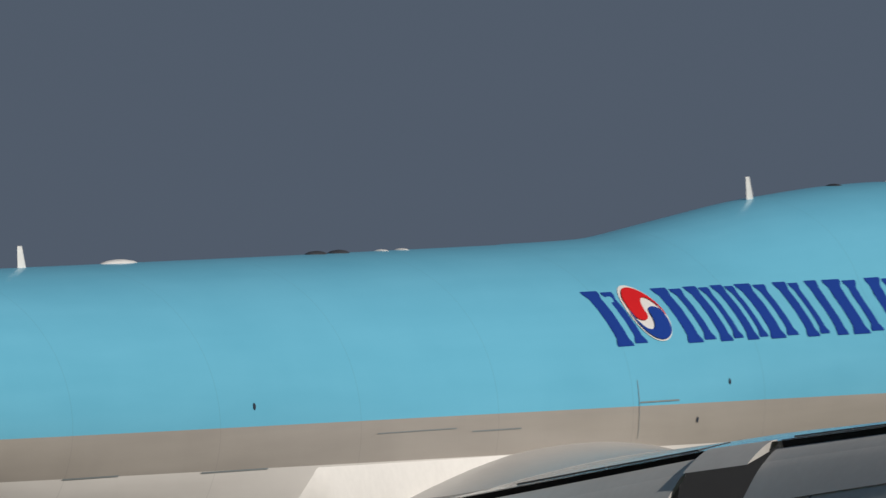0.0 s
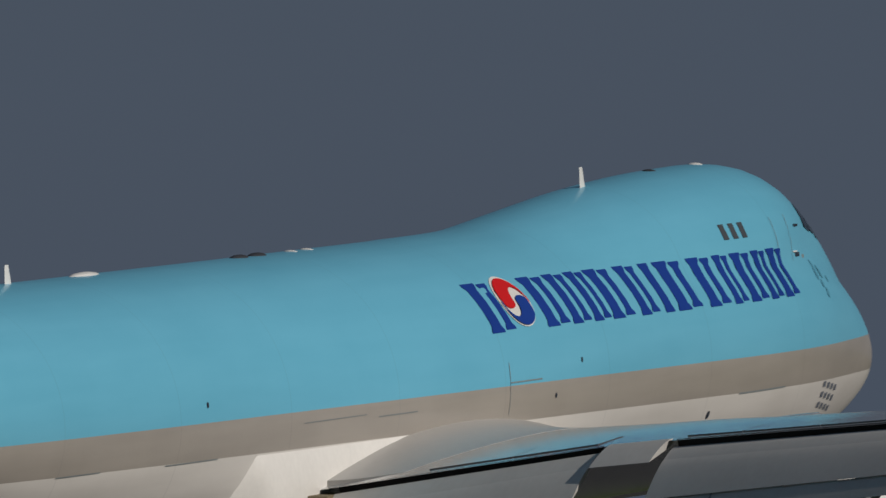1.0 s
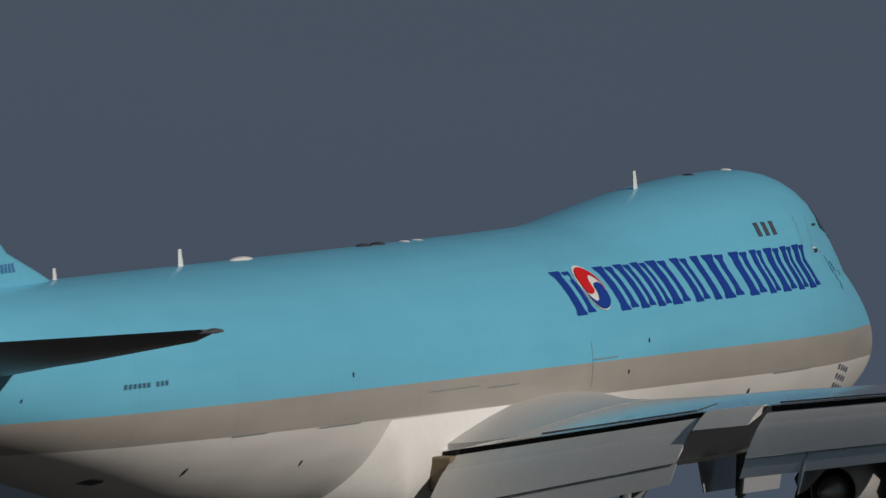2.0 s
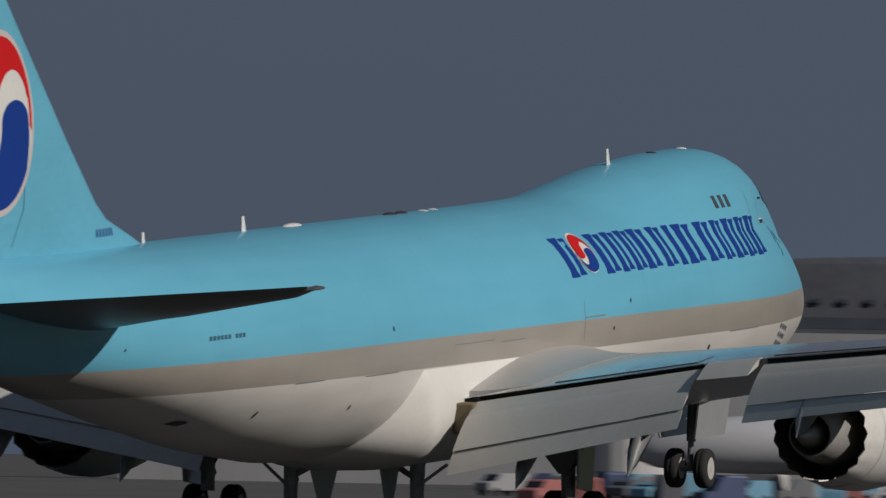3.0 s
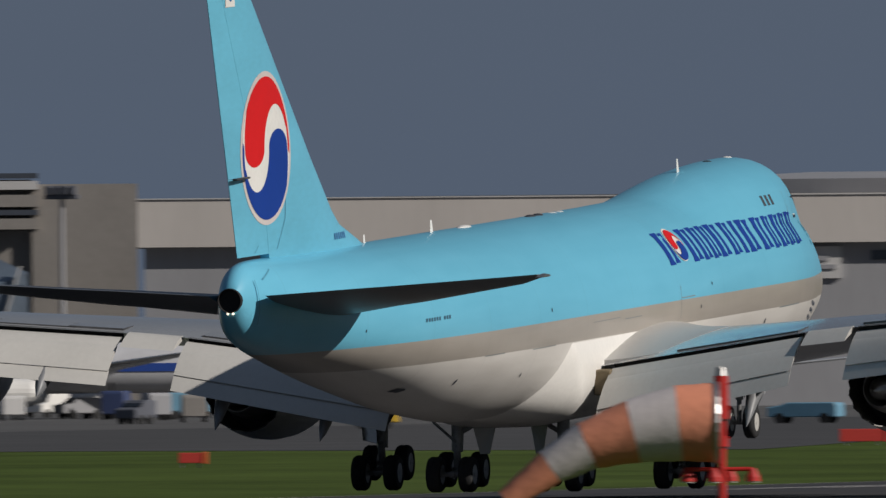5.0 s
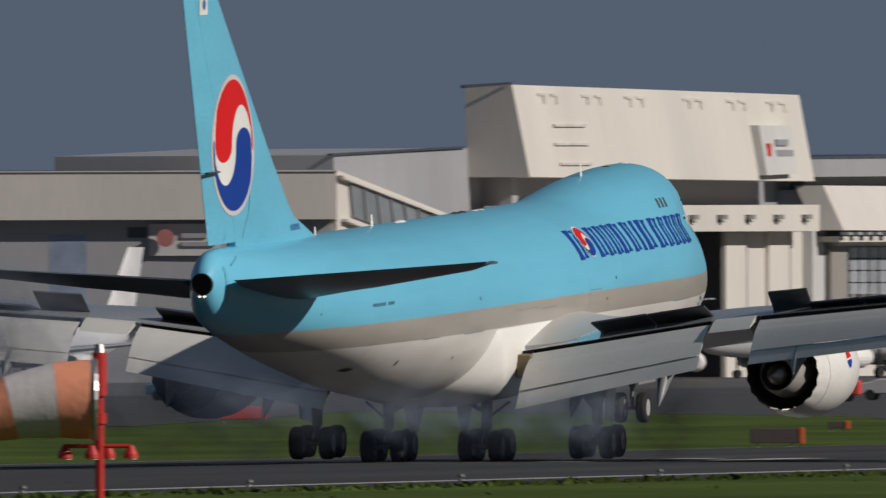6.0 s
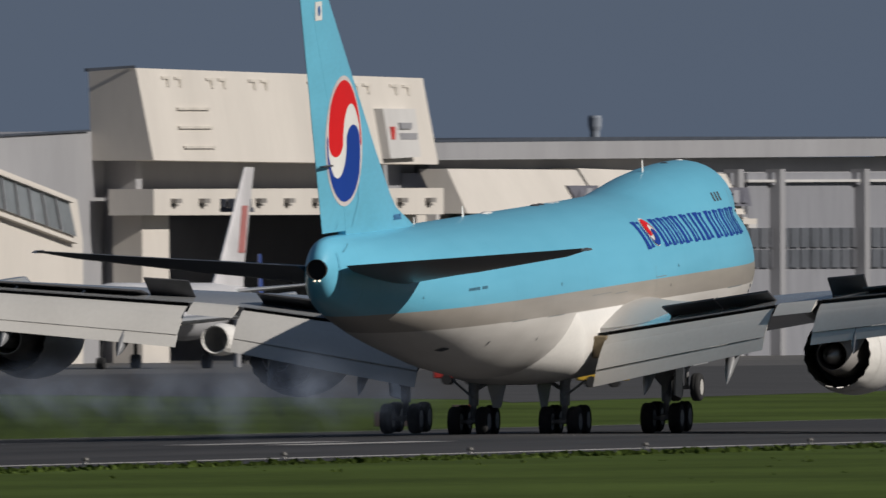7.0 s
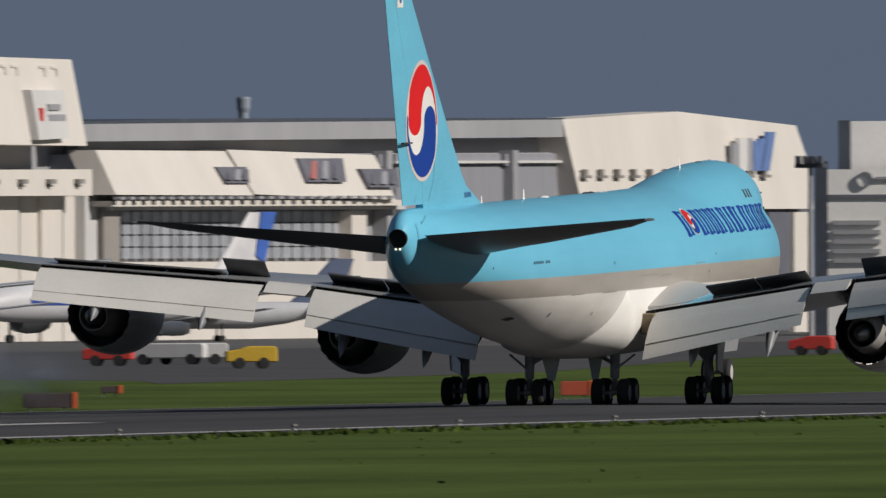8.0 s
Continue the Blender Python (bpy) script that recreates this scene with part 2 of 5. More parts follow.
def eased(ys, vs, width=1.3):
    """A smooth curve through a table, rounder inside than at the two ends."""
    raw = np.interp(GRID, ys, vs)
    step = GRID[1] - GRID[0]
    out = raw.copy()
    for i, y in enumerate(GRID):
        w = min(width, 0.45 * (37.2 - y) + 1e-3, 0.45 * (y + 36.6) + 1e-3)
        if w > 0.3:
            k = np.exp(-0.5 * ((GRID - y) / (w * 0.6)) ** 2)
            out[i] = (raw * k).sum() / k.sum()
    return out


TOP = eased([-36.6, -36.2, -35.4, -34, -28, -16, 0, 12, 14.5, 17, 21.5, 25, 28.3, 30, 31, 32, 33, 34, 35, 36, 36.8, 37.2],
            [8.6, 9.0, 9.4, 9.5, 9.42, 9.38, 9.32, 9.30, 9.34, 9.58, 10.0, 10.18, 10.24, 10.14, 9.88, 9.46, 8.90, 8.22, 7.45, 6.62, 5.8, 5.0])
FOOT = eased([-36.6, -36.3, -35.6, -32.6, -25, -16, -10, 0, 26, 30, 33, 35, 36, 36.7, 37.2], [7.9, 7.5, 6.95, 6.25, 5.0, 3.35, 2.68, 2.55, 2.5, 2.65, 3.05, 3.6, 4.05, 4.5, 5.0])
HALF = eased([-36.6, -36.2, -35.4, -34, -31, -27, -22, -16, -10, 0, 25, 28, 30.5, 33, 35, 36, 36.8, 37.2], [0.36, 0.46, 0.72, 1.02, 1.62, 2.27, 2.82, 3.14, 3.25, 3.25, 3.25, 3.07, 2.71, 2.17, 1.76, 1.40, 0.86, 0.02])
MID = eased([-36.6, -35, -30, -22, -12, 0, 26, 31, 34, 37.2], [8.25, 8.0, 7.5, 6.7, 6.1, 5.95, 5.95, 5.9, 5.6, 5.0])
LOBE = eased([-36.6, 25, 28, 31, 33, 35, 36.5, 37.2], [9.32, 9.25, 9.05, 8.75, 8.25, 7.25, 6.1, 5.0])
UPPER = eased([-36.6, 25, 28, 30, 31, 32, 33, 35, 37.2], [2.62, 2.62, 2.42, 2.03, 1.78, 1.57, 1.47, 1.25, 0.4])


def ring_at(y, k=72):
    """Points of the body's cross-section at y: a broad main lobe and, in front, a narrower upper one."""
    top, foot, half, mid, lobe = [float(np.interp(y, GRID, c)) for c in (TOP, FOOT, HALF, MID, LOBE)]
    lobe = min(lobe, top) if y > 10 else top
    up = float(np.interp(y, GRID, UPPER))
    cu = top - up
    # the lower half draws in early behind the wing and is flat-bottomed under the tail
    keel = float(np.interp(y, [-36.6, -34, -24, -17, -10, -4], [2.0, 2.45, 2.4, 1.95, 1.8, 2.0]))
    pts = []
    for i in range(k):
        a = 2 * math.pi * (i + 0.5) / k
        c, s = math.cos(a), math.sin(a)
        b = (lobe - mid) if s > 0 else (mid - foot)
        p = keel if s < 0 else 2.0
        r = (abs(c / max(half, 1e-3)) ** p + abs(s / max(b, 1e-3)) ** p) ** (-1 / p)
        if s > 0 and y > 10 and top > lobe - 0.02:
            o = cu - mid
            disc = up * up - (c * o) ** 2
            if disc > 0:
                ru = s * o + math.sqrt(disc)
                e = 0.12 * min(1, half / 3)
                d = max(-1, min(1, (ru - r) / e))
                r = max(r, ru) + (0.25 * e * (1 - abs(d)) ** 2)
        pts.append((r * c, y, mid + r * s))
    # the tail cone ends bluntly
    return [(x, -34 + (yy + 34) * 0.81 if yy < -34 else yy, z) for x, yy, z in pts]


def body_x(y, z):
    """How far the body's side stands from its middle plane."""
    ring = [p for p in ring_at(y, 144) if p[0] > 0]
    ring.sort(key=lambda p: p[2])
    return float(np.interp(z, [p[2] for p in ring], [p[0] for p in ring]))


def fin_leading(z):
    return float(np.interp(z, [9.0, 9.6, 10.2, 10.7, 12.4, 15.8, 19.4], [-18.6, -20.6, -22.8, -23.7, -25.9, -30.0, -34.3]))


def fin_trailing(z):
    return -35.1 - (z - 9.5) * 0.335


def fin_half(y, z):
    c = fin_leading(z) - fin_trailing(z)
    s = min(1, max(0, (fin_leading(z) - y) / c))
    t = 0.11 * min(c, 11.5)
    return 0.5 * t * 5 * (0.2969 * math.sqrt(s) - 0.126 * s - 0.3516 * s * s + 0.2843 * s ** 3 - 0.1036 * s ** 4) + 0.01


def decal(name, outline, side_x, mat, parent, label="", step=0.4, lift=0.012):
    """A painted shape (y, z outline) laid on a curved side."""
    bm = bmesh.new()
    bm.faces.new([bm.verts.new((0, y, z)) for y, z in outline])
    ys, zs = [p[0] for p in outline], [p[1] for p in outline]
    for axis, lo, hi in ((1, min(ys), max(ys)), (2, min(zs), max(zs))):
        s = lo + step
        while s < hi:
            co, no = [0, 0, 0], [0, 0, 0]
            co[axis], no[axis] = s, 1
            bmesh.ops.bisect_plane(bm, geom=bm.verts[:] + bm.edges[:] + bm.faces[:], plane_co=co, plane_no=no)
            s += step
    bmesh.ops.triangulate(bm, faces=bm.faces[:])
    for v in bm.verts:
        v.co.x = side_x(v.co.y, v.co.z) + lift
    bm.normal_update()
    if sum(f.normal.x for f in bm.faces) < 0:
        bmesh.ops.reverse_faces(bm, faces=bm.faces[:])
    for f in bm.faces:
        f.smooth = True
    return part(name, bm, mat, parent, label)


def swirl(cy, cz, ry, rz, turn, lean=0.0):
    """Outlines of a round mark: disc, upper and lower comma."""
    k = 26

    def put(u, v):
        c, s = math.cos(turn), math.sin(turn)
        u, v = c * u - s * v, s * u + c * v
        return (cy + ry * u + lean * v, cz + rz * v)
    disc = [put(1.075 * math.cos(a), 1.075 * math.sin(a)) for a in np.linspace(0, 2 * math.pi, 48, endpoint=False)]
    edge = [put(math.cos(a), math.sin(a)) for a in np.linspace(0, 2 * math.pi, 48, endpoint=False)]
    # a round head, a broad back along the rim and a thin tail that runs down the far rim
    comma = [(math.cos(a), math.sin(a)) for a in np.linspace(2.55, -0.12, k)]
    comma += [(0.93 * math.cos(a), 0.93 * math.sin(a)) for a in np.linspace(-0.06, 0.28, 6)]
    comma += [(0.41 + 0.51 * math.cos(a), 0.60 * math.sin(a)) for a in np.linspace(0.5, math.pi, k)]
    comma += [(-0.50 + 0.40 * math.cos(a), 0.25 * math.sin(a)) for a in np.linspace(-0.1, -math.pi, k)]
    comma += [((0.90 + 0.08 * f) * math.cos(a), (0.90 + 0.08 * f) * math.sin(a)) for f, a in ((0.3, 3.0), (0.6, 2.85), (0.85, 2.7))]
    up = [put(u, v) for u, v in comma]
    low = [put(-u, -v) for u, v in comma]
    return disc, edge, up, low


def airfoil(chord, tc, k=14, camber=0.02):
    """Closed outline (aft from the leading edge, up), upper side first."""
    s = [(1 - math.cos(math.pi * i / k)) / 2 for i in range(k + 1)]
    th = [5 * tc * (0.2969 * math.sqrt(q) - 0.126 * q - 0.3516 * q * q + 0.2843 * q ** 3 - 0.1036 * q ** 4) for q in s]
    cm = [4 * camber * q * (1 - q) for q in s]
    up = [(q * chord, (c + t) * chord) for q, t, c in zip(s, th, cm)]
    low = [(q * chord, (c - t) * chord) for q, t, c in zip(s, th, cm)]
    return up + low[::-1][1:-1] if k else up


def wing_form(x):
    """Leading edge y, trailing edge y, trailing edge height and thickness of the wing at x metres out."""
    lead = 16.2 - 0.875 * (x - 3.0) if x < 31 else 16.2 - 0.875 * 28 - 1.35 * (x - 31)
    trail = float(np.interp(x, [0, 3, 12.4, 31, 34.2], [-1.0, -1.2, -3.6, -13.0, -16.0]))
    z = float(np.interp(x, [0, 3, 11.3, 13, 22, 34.2], [3.95, 4.15, 5.42, 5.6, 6.5, 8.2]))
    return lead, trail, z, float(np.interp(x, [0, 5, 12, 34], [0.105, 0.10, 0.085, 0.08]))


def wing_set(x):
    """Slope of the chord from trailing to leading edge: the wing twists nose down towards its tip."""
    return float(np.interp(x, [0, 5, 12, 34], [-0.030, -0.040, -0.066, -0.078]))


def wing_top(x, y):
    """Height of the wing's upper side."""
    lead, trail, z, tc = wing_form(abs(x))
    c = lead - trail
    s = min(1, max(0, (lead - y) / c))
    t = 5 * tc * (0.2969 * math.sqrt(s) - 0.126 * s - 0.3516 * s * s + 0.2843 * s ** 3 - 0.1036 * s ** 4)
    return z + (wing_set(abs(x)) * (1 - s) + 4 * 0.015 * s * (1 - s) + t) * c


def wing_skin(side):
    rings = []
    for x in (2.0, 3.0, 4.5, 6.5, 9, 11.3, 13, 16, 19, 22, 25, 28, 31, 32.4, 33.6, 34.2):
        lead, trail, z, tc = wing_form(x)
        c = lead - trail
        rings.append([(side * x, lead - a, z + u + wing_set(x) * (c - a)) for a, u in airfoil(c, tc, camber=0.015)])
    return loft(rings)


def blade(y, z, h, c, lean=0.35):
    """A swept blade aerial."""
    rings = []
    for f in (0, 0.5, 1):
        cc = c * (1 - 0.45 * f)
        rings.append([(u * cc, y - lean * h * f - a + c / 2, z + h * f) for a, u in [(0, 0), (0.3 * cc, 0.07), (0.7 * cc, 0.06), (cc, 0), (0.7 * cc, -0.06), (0.3 * cc, -0.07)]])
    return loft(rings)


def wheel(name, parent, x, y, z, r=0.63, w=0.50, rim_mat=None):
    """A tyre on its rim, one mesh of two materials."""
    prof = [(-0.5 * w, 0.56 * r), (-0.52 * w, 0.72 * r), (-0.46 * w, 0.9 * r), (-0.30 * w, 0.985 * r), (-0.12 * w, r), (-0.1 * w, 0.985 * r), (0.1 * w, 0.985 * r), (0.12 * w, r),
            (0.30 * w, 0.985 * r), (0.46 * w, 0.9 * r), (0.52 * w, 0.72 * r), (0.5 * w, 0.56 * r)]
    rim_prof = [(-0.47 * w, 0.57 * r), (-0.45 * w, 0.5 * r), (-0.3 * w, 0.42 * r), (-0.28 * w, 0.2 * r), (-0.5 * w, 0.15 * r), (-0.5 * w, 0.02),
                (0.5 * w, 0.02), (0.5 * w, 0.15 * r), (0.28 * w, 0.2 * r), (0.3 * w, 0.42 * r), (0.45 * w, 0.5 * r), (0.47 * w, 0.57 * r)]
    bm = lathe(prof, "x", 32, (x, y, z), caps=False)
    n = len(bm.faces)
    add_mesh(bm, lathe(rim_prof, "x", 24, (x, y, z), caps=True))
    bm.faces.ensure_lookup_table()
    for f in bm.faces[n:]:
        f.material_index = 1
    ob = part(name, bm, M_TYRE, parent)
    ob.data.materials.append(rim_mat or M_METAL)
    return smooth(ob, 40)


# ---- the freighter ----
def build_airplane():
    root = empty("cargo_airplane", "sky-blue and white four-engined cargo jet landing on the runway", "airplane")
    ys = sorted(set(list(np.linspace(-36.6, -30, 23)) + list(np.linspace(-30, 10, 41)) + list(np.linspace(10, 34, 61)) + list(np.linspace(34, 36.6, 21)) + [36.8, 36.95, 37.05, 37.13, 37.18, 37.2]))
    fuselage = smooth(part("fuselage", loft([ring_at(y) for y in ys]), M_LIVERY, root), 50)
    # wing-to-body fairing: upright flanks flush with the body above, its aft end raked forwards as it rises
    section = [(0.0, 2.14), (0.9, 2.16), (1.7, 2.24), (2.35, 2.41), (2.78, 2.68), (3.04, 3.02), (3.2, 3.42), (3.29, 3.9), (3.31, 4.4), (3.27, 4.75), (3.19, 5.06), (3.12, 5.2)]

    rings = []
    for y in list(np.linspace(17.5, 6, 20)) + list(np.linspace(5, -2.4, 8)) + list(np.linspace(-2.8, -10.4, 39)):
        # the flanks draw in and the keel rises towards both ends, until they run in under the body's own skin
        e = max(0.0, y - 9.0)
        side_line = []
        for x, z in section:
            d = max(0.0, -4.4 + 0.55 * (5.1 - z) - y)
            inset, lift = 0.48 * d + 0.02 * e * e, 0.13 * d + 0.012 * e * e
            side_line.append((max(0.0, x - inset * min(1.0, x / 2.0)), z + lift * max(0.0, (4.2 - z) / 2.1)))
        rings.append([(x, y, z) for x, z in side_line] + [(-x, y, z) for x, z in side_line[:0:-1]])
    smooth(part("wing_fairing", loft(rings), M_LITWHITE, root, "white belly fairing"), 22)

    # fin, rudder and dorsal root
    zs = [9.0, 9.6, 10.2, 10.7, 11.5, 12.5, 14, 16, 18, 19.2, 19.4]
    rings = []
    for z in zs:
        a, b = fin_leading(z), fin_trailing(z)
        b2 = b + 0.30 * min(a - b, 11)
        pts = [a - (a - b2) * (1 - math.cos(math.pi * i / 14)) / 2 for i in range(15)]
        rings.append([(fin_half(y, z), y, z) for y in pts] + [(-fin_half(y, z), y, z) for y in pts[::-1]])
    smooth(part("fin", loft(rings), M_SKYBLUE, root), 50)
    for lo, hi in ((9.62, 12.285), (12.305, 19.4)):
        rings = []
        for z in np.linspace(lo, hi, 6):
            a, b = fin_leading(z), fin_trailing(z)
            b2 = b + 0.30 * min(a - b, 11) - 0.015
            pts = list(np.linspace(b2, b, 7))
            rings.append([(fin_half(y, z), y, z) for y in pts] + [(-fin_half(y, z), y, z) for y in pts[::-1]])
        smooth(part("rudder", loft(rings), M_SKYBLUE, root), 50)
    disc, edge, up, low = swirl(-32.1, 13.2, 2.55, 2.42, 0.0)
    emblem = decal("emblem_disc", disc, fin_half, material("emblem_border", (0.62, 0.55, 0.53), 0.4, vary=0.05), root, "round pale-bordered tail emblem", 0.5, 0.012)
    decal("emblem_field", edge, fin_half, M_WHITE, emblem, "white emblem field", 0.5, 0.018)
    decal("emblem_upper", up, fin_half, M_RED, emblem, "red upper swirl", 0.5, 0.024)
    decal("emblem_lower", low, fin_half, M_BLUE, emblem, "blue lower swirl", 0.5, 0.024)
    decal("flag_panel", [(-36.3, 18.1), (-35.3, 18.1), (-35.3, 18.85), (-36.3, 18.85)], fin_half, M_WHITE, root, "small white flag panel", 0.4, 0.02)
    decal("flag_mark", [(-35.75 + 0.2 * math.cos(a), 18.48 + 0.2 * math.sin(a)) for a in np.linspace(0, 2 * math.pi, 16, endpoint=False)], fin_half, M_FINTEXT, root, "small dark flag mark", 0.4, 0.03)
    part("rudder_hinge_fairing", box(0.15, 0.32, -36.0, -34.4, 12.265, 12.335, 0.02), M_DARK, root, "short dark hinge fairing")
    for k in range(6):
        y = -24.35 + 0.27 * k
        decal("fin_marking_bar", [(y, 9.74), (y + 0.13, 9.74), (y + 0.13, 9.96), (y, 9.96)], fin_half, M_FINTEXT, root, "small dark blue marking bar", 0.4, 0.02)

    for y0, z0, y1, z1 in ((-31.0, 9.75, -30.2, 10.75), (-30.2, 10.75, -30.1, 12.0), (-33.4, 9.7, -33.0, 9.95)):
        decal("fin_seam", [(y0, z0), (y0 + 0.06, z0), (y1 + 0.06, z1), (y1, z1)], fin_half, M_TAILSEAM, root, "faint fin seam", 0.6, 0.011)
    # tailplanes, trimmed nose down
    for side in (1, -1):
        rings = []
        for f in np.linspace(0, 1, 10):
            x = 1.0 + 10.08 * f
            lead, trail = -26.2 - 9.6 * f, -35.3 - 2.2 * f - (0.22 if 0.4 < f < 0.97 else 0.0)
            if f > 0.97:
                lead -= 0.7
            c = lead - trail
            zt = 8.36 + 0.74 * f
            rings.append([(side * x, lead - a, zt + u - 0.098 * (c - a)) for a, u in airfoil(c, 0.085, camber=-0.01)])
        stab = smooth(part("tailplane", loft(rings), M_STAB, root, "swept tailplane, grey darkened for shade"), 40)
        part("tip_cap", loft([[(side * (11.08 + 0.22 * k), -36.15 - 0.35 * k - a, 9.0 + 0.02 * k + u) for a, u in airfoil(1.5 - 0.5 * k, 0.09)] for k in (0, 0.6, 1)]), M_METAL, stab, "pale metal tip cap")

    # auxiliary exhaust, tail lamps
    # A shallow black disc stands in for the exhaust's dark inside.
    part("tail_exhaust", lathe([(-35.95, 0.41), (-36.13, 0.42), (-36.22, 0.41), (-36.22, 0.39), (-36.14, 0.37), (-36.13, 0.02)], "y", 28, (0, 0, 8.24), caps=True), M_VOIDBLACK, root, "black exhaust opening")
    for x in (-0.09, 0.09):
        bm = bmesh.new()
        bmesh.ops.create_icosphere(bm, subdivisions=2, radius=0.045, matrix=Matrix.Translation((x, -36.08, 7.80)))
        part("tail_lamp", bm, M_TAILLAMP, root, "small lit tail lamp")

    # wings with flaps, spoilers and flap-track fairings
    spoilers = []
    for side in (1, -1):
        wing = smooth(part("wing", wing_skin(side), M_WING, root, "grey swept wing"), 40)
        for x0, x1, drop, back, name in ((3.75, 11.15, 0.62, 2.95, "inboard_flap"), (13.3, 22.3, 0.62, 2.3, "outboard_flap")):
            # three slotted segments, each steeper than the last
            a0, a1 = wing_form(x0), wing_form(x1)
            lens = ((0.80, 0.32), (1.40, 0.58), (0.74, 0.90))
            if name == "outboard_flap":
                lens = ((0.65, 0.30), (1.25, 0.62), (0.60, 0.90))
            p0, p1 = [a0[1] + 0.05, a0[2] - 0.17], [a1[1] + 0.05, a1[2] - 0.15]
            # Black slab added to stand for the shade in the slot.
            part("flap_gap_shade", slab([(side * x0, a0[1] + 0.12, a0[2] + 0.02), (side * x1, a1[1] + 0.12, a1[2] + 0.02), (side * x1, a1[1] + 0.32, a1[2] - 0.34), (side * x0, a0[1] + 0.32, a0[2] - 0.36)], 0.05, way=(0, -1, 0)), M_VOIDBLACK, wing, "dark strip for the shade in the flap gap")
            for ln, sl in lens:
                q = 1.12
                ca, sa = math.cos(math.atan(sl * q)), math.sin(math.atan(sl * q))
                l0, l1 = ln * (1.25 if name == "inboard_flap" else 1.15), ln
                segs = []
                for x, p, le in ((x0, p0, l0), (x1, p1, l1)):
                    segs.append([(side * x, p[0] - a * ca + u * sa * 0.5, p[1] - a * sa + u * ca) for a, u in airfoil(le, 0.14, 8, 0.03)])
                smooth(part(name, loft(segs), M_FLAP, wing, "pale grey lowered flap"), 40)
                p0 = [p0[0] - l0 * ca * 0.94, p0[1] - l0 * sa - 0.01]
                p1 = [p1[0] - l1 * ca * 0.94, p1[1] - l1 * sa - 0.01]
        # pale fillet where the wing's upper side meets the body
        rings = []
        for f in np.linspace(0, 1, 16):
            y = 13.6 - 14.5 * f
            w, h = 3.5 + 2.4 * math.sin(math.pi * (0.12 + 0.62 * f)), 0.44 * math.sin(math.pi * (0.08 + 0.80 * f))
            xs = [3.0 + (w - 3.0) * k / 8 for k in range(9)]
            up = [(side * x, y, wing_top(x, y) + 0.004 + 0.02 * (1 - k / 8) + h * (1 - k / 8) ** 2.4) for k, x in enumerate(xs)]
            rings.append(up + [(side * x, y, wing_top(x, y) - 0.06) for x in xs[::-1]])
        smooth(part("wing_root_fillet", loft(rings), M_FILLET, wing, "pale wing root fillet"), 50)
        part("flap_root_seal", box(side * 3.2, side * 3.82, -2.0, -0.6, 3.2, 4.1, 0.06), M_TANSEAL, wing, "tan flap root seal")
        # the short flap-less stretch behind the inner engine
        a0, a1 = wing_form(11.3), wing_form(13.1)
        seg = [[(side * x, a[1] + 0.3 - u * 0.96, a[2] - u * 0.28 + v) for u, v in airfoil(1.5, 0.12, 8)] for x, a in ((11.35, a0), (13.1, a1))]
        smooth(part("inboard_aileron", loft(seg), M_FLAP, wing, "pale grey drooped aileron"), 40)
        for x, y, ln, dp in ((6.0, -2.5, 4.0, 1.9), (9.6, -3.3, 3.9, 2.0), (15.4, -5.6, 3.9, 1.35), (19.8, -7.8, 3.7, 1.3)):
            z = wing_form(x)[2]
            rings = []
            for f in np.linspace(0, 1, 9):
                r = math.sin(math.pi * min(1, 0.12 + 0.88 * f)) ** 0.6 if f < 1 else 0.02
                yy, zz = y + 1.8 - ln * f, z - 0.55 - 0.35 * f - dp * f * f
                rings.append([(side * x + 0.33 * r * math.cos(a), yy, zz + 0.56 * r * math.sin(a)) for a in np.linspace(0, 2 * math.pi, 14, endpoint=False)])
            smooth(part("flap_track_fairing", loft(rings), M_CANOE, wing, "canoe-shaped fairing, grey darkened for shade"), 50)
        # upper-side spoilers, hinged at their front edge
        for x0, x1, ln in ((6.1, 8.4, 1.5), (8.45, 10.8, 1.45), (13.4, 15.1, 1.3), (15.15, 17.5, 1.25), (17.55, 20.0, 1.2), (20.05, 21.9, 1.15)):
            a0, a1 = wing_form(x0), wing_form(x1)
            y0, y1 = a0[1] + ln + 0.55, a1[1] + ln + 0.55
            z0, z1 = wing_top(x0, y0) + 0.02, wing_top(x1, y1) + 0.02
            hinge = Vector((side * x0, y0, z0))
            across = Vector((side * x1, y1, z1)) - hinge
            aft0 = Vector((side * x0, y0 - ln, wing_top(x0, y0 - ln) + 0.03)) - hinge
            aft1 = Vector((side * x1, y1 - ln, wing_top(x1, y1 - ln) + 0.03)) - hinge
            quad = [Vector((0, 0, 0)), across, aft1, aft0]
            if side < 0:
                quad = [quad[1], quad[0], quad[3], quad[2]]
            sp = part("spoiler", slab([quad[0], quad[1], quad[2], quad[3]], 0.07, way=(0, 0, 1)), M_DARK, root, "hinged spoiler panel, underside darkened for shade")
            # Undersides are coloured dark for shade; tops keep the wing grey.
            sp.data.materials.append(M_WING)
            for f in sp.data.polygons:
                f.material_index = 1 if f.normal.z > 0.5 else 0
            sp.matrix_basis = Matrix.Translation(hinge)
            spoilers.append((sp, hinge, across.normalized() * side, x0))

    build_engines(root)
    bogies = build_gear(root)
    build_markings(root, fuselage)
    return root, spoilers, bogies


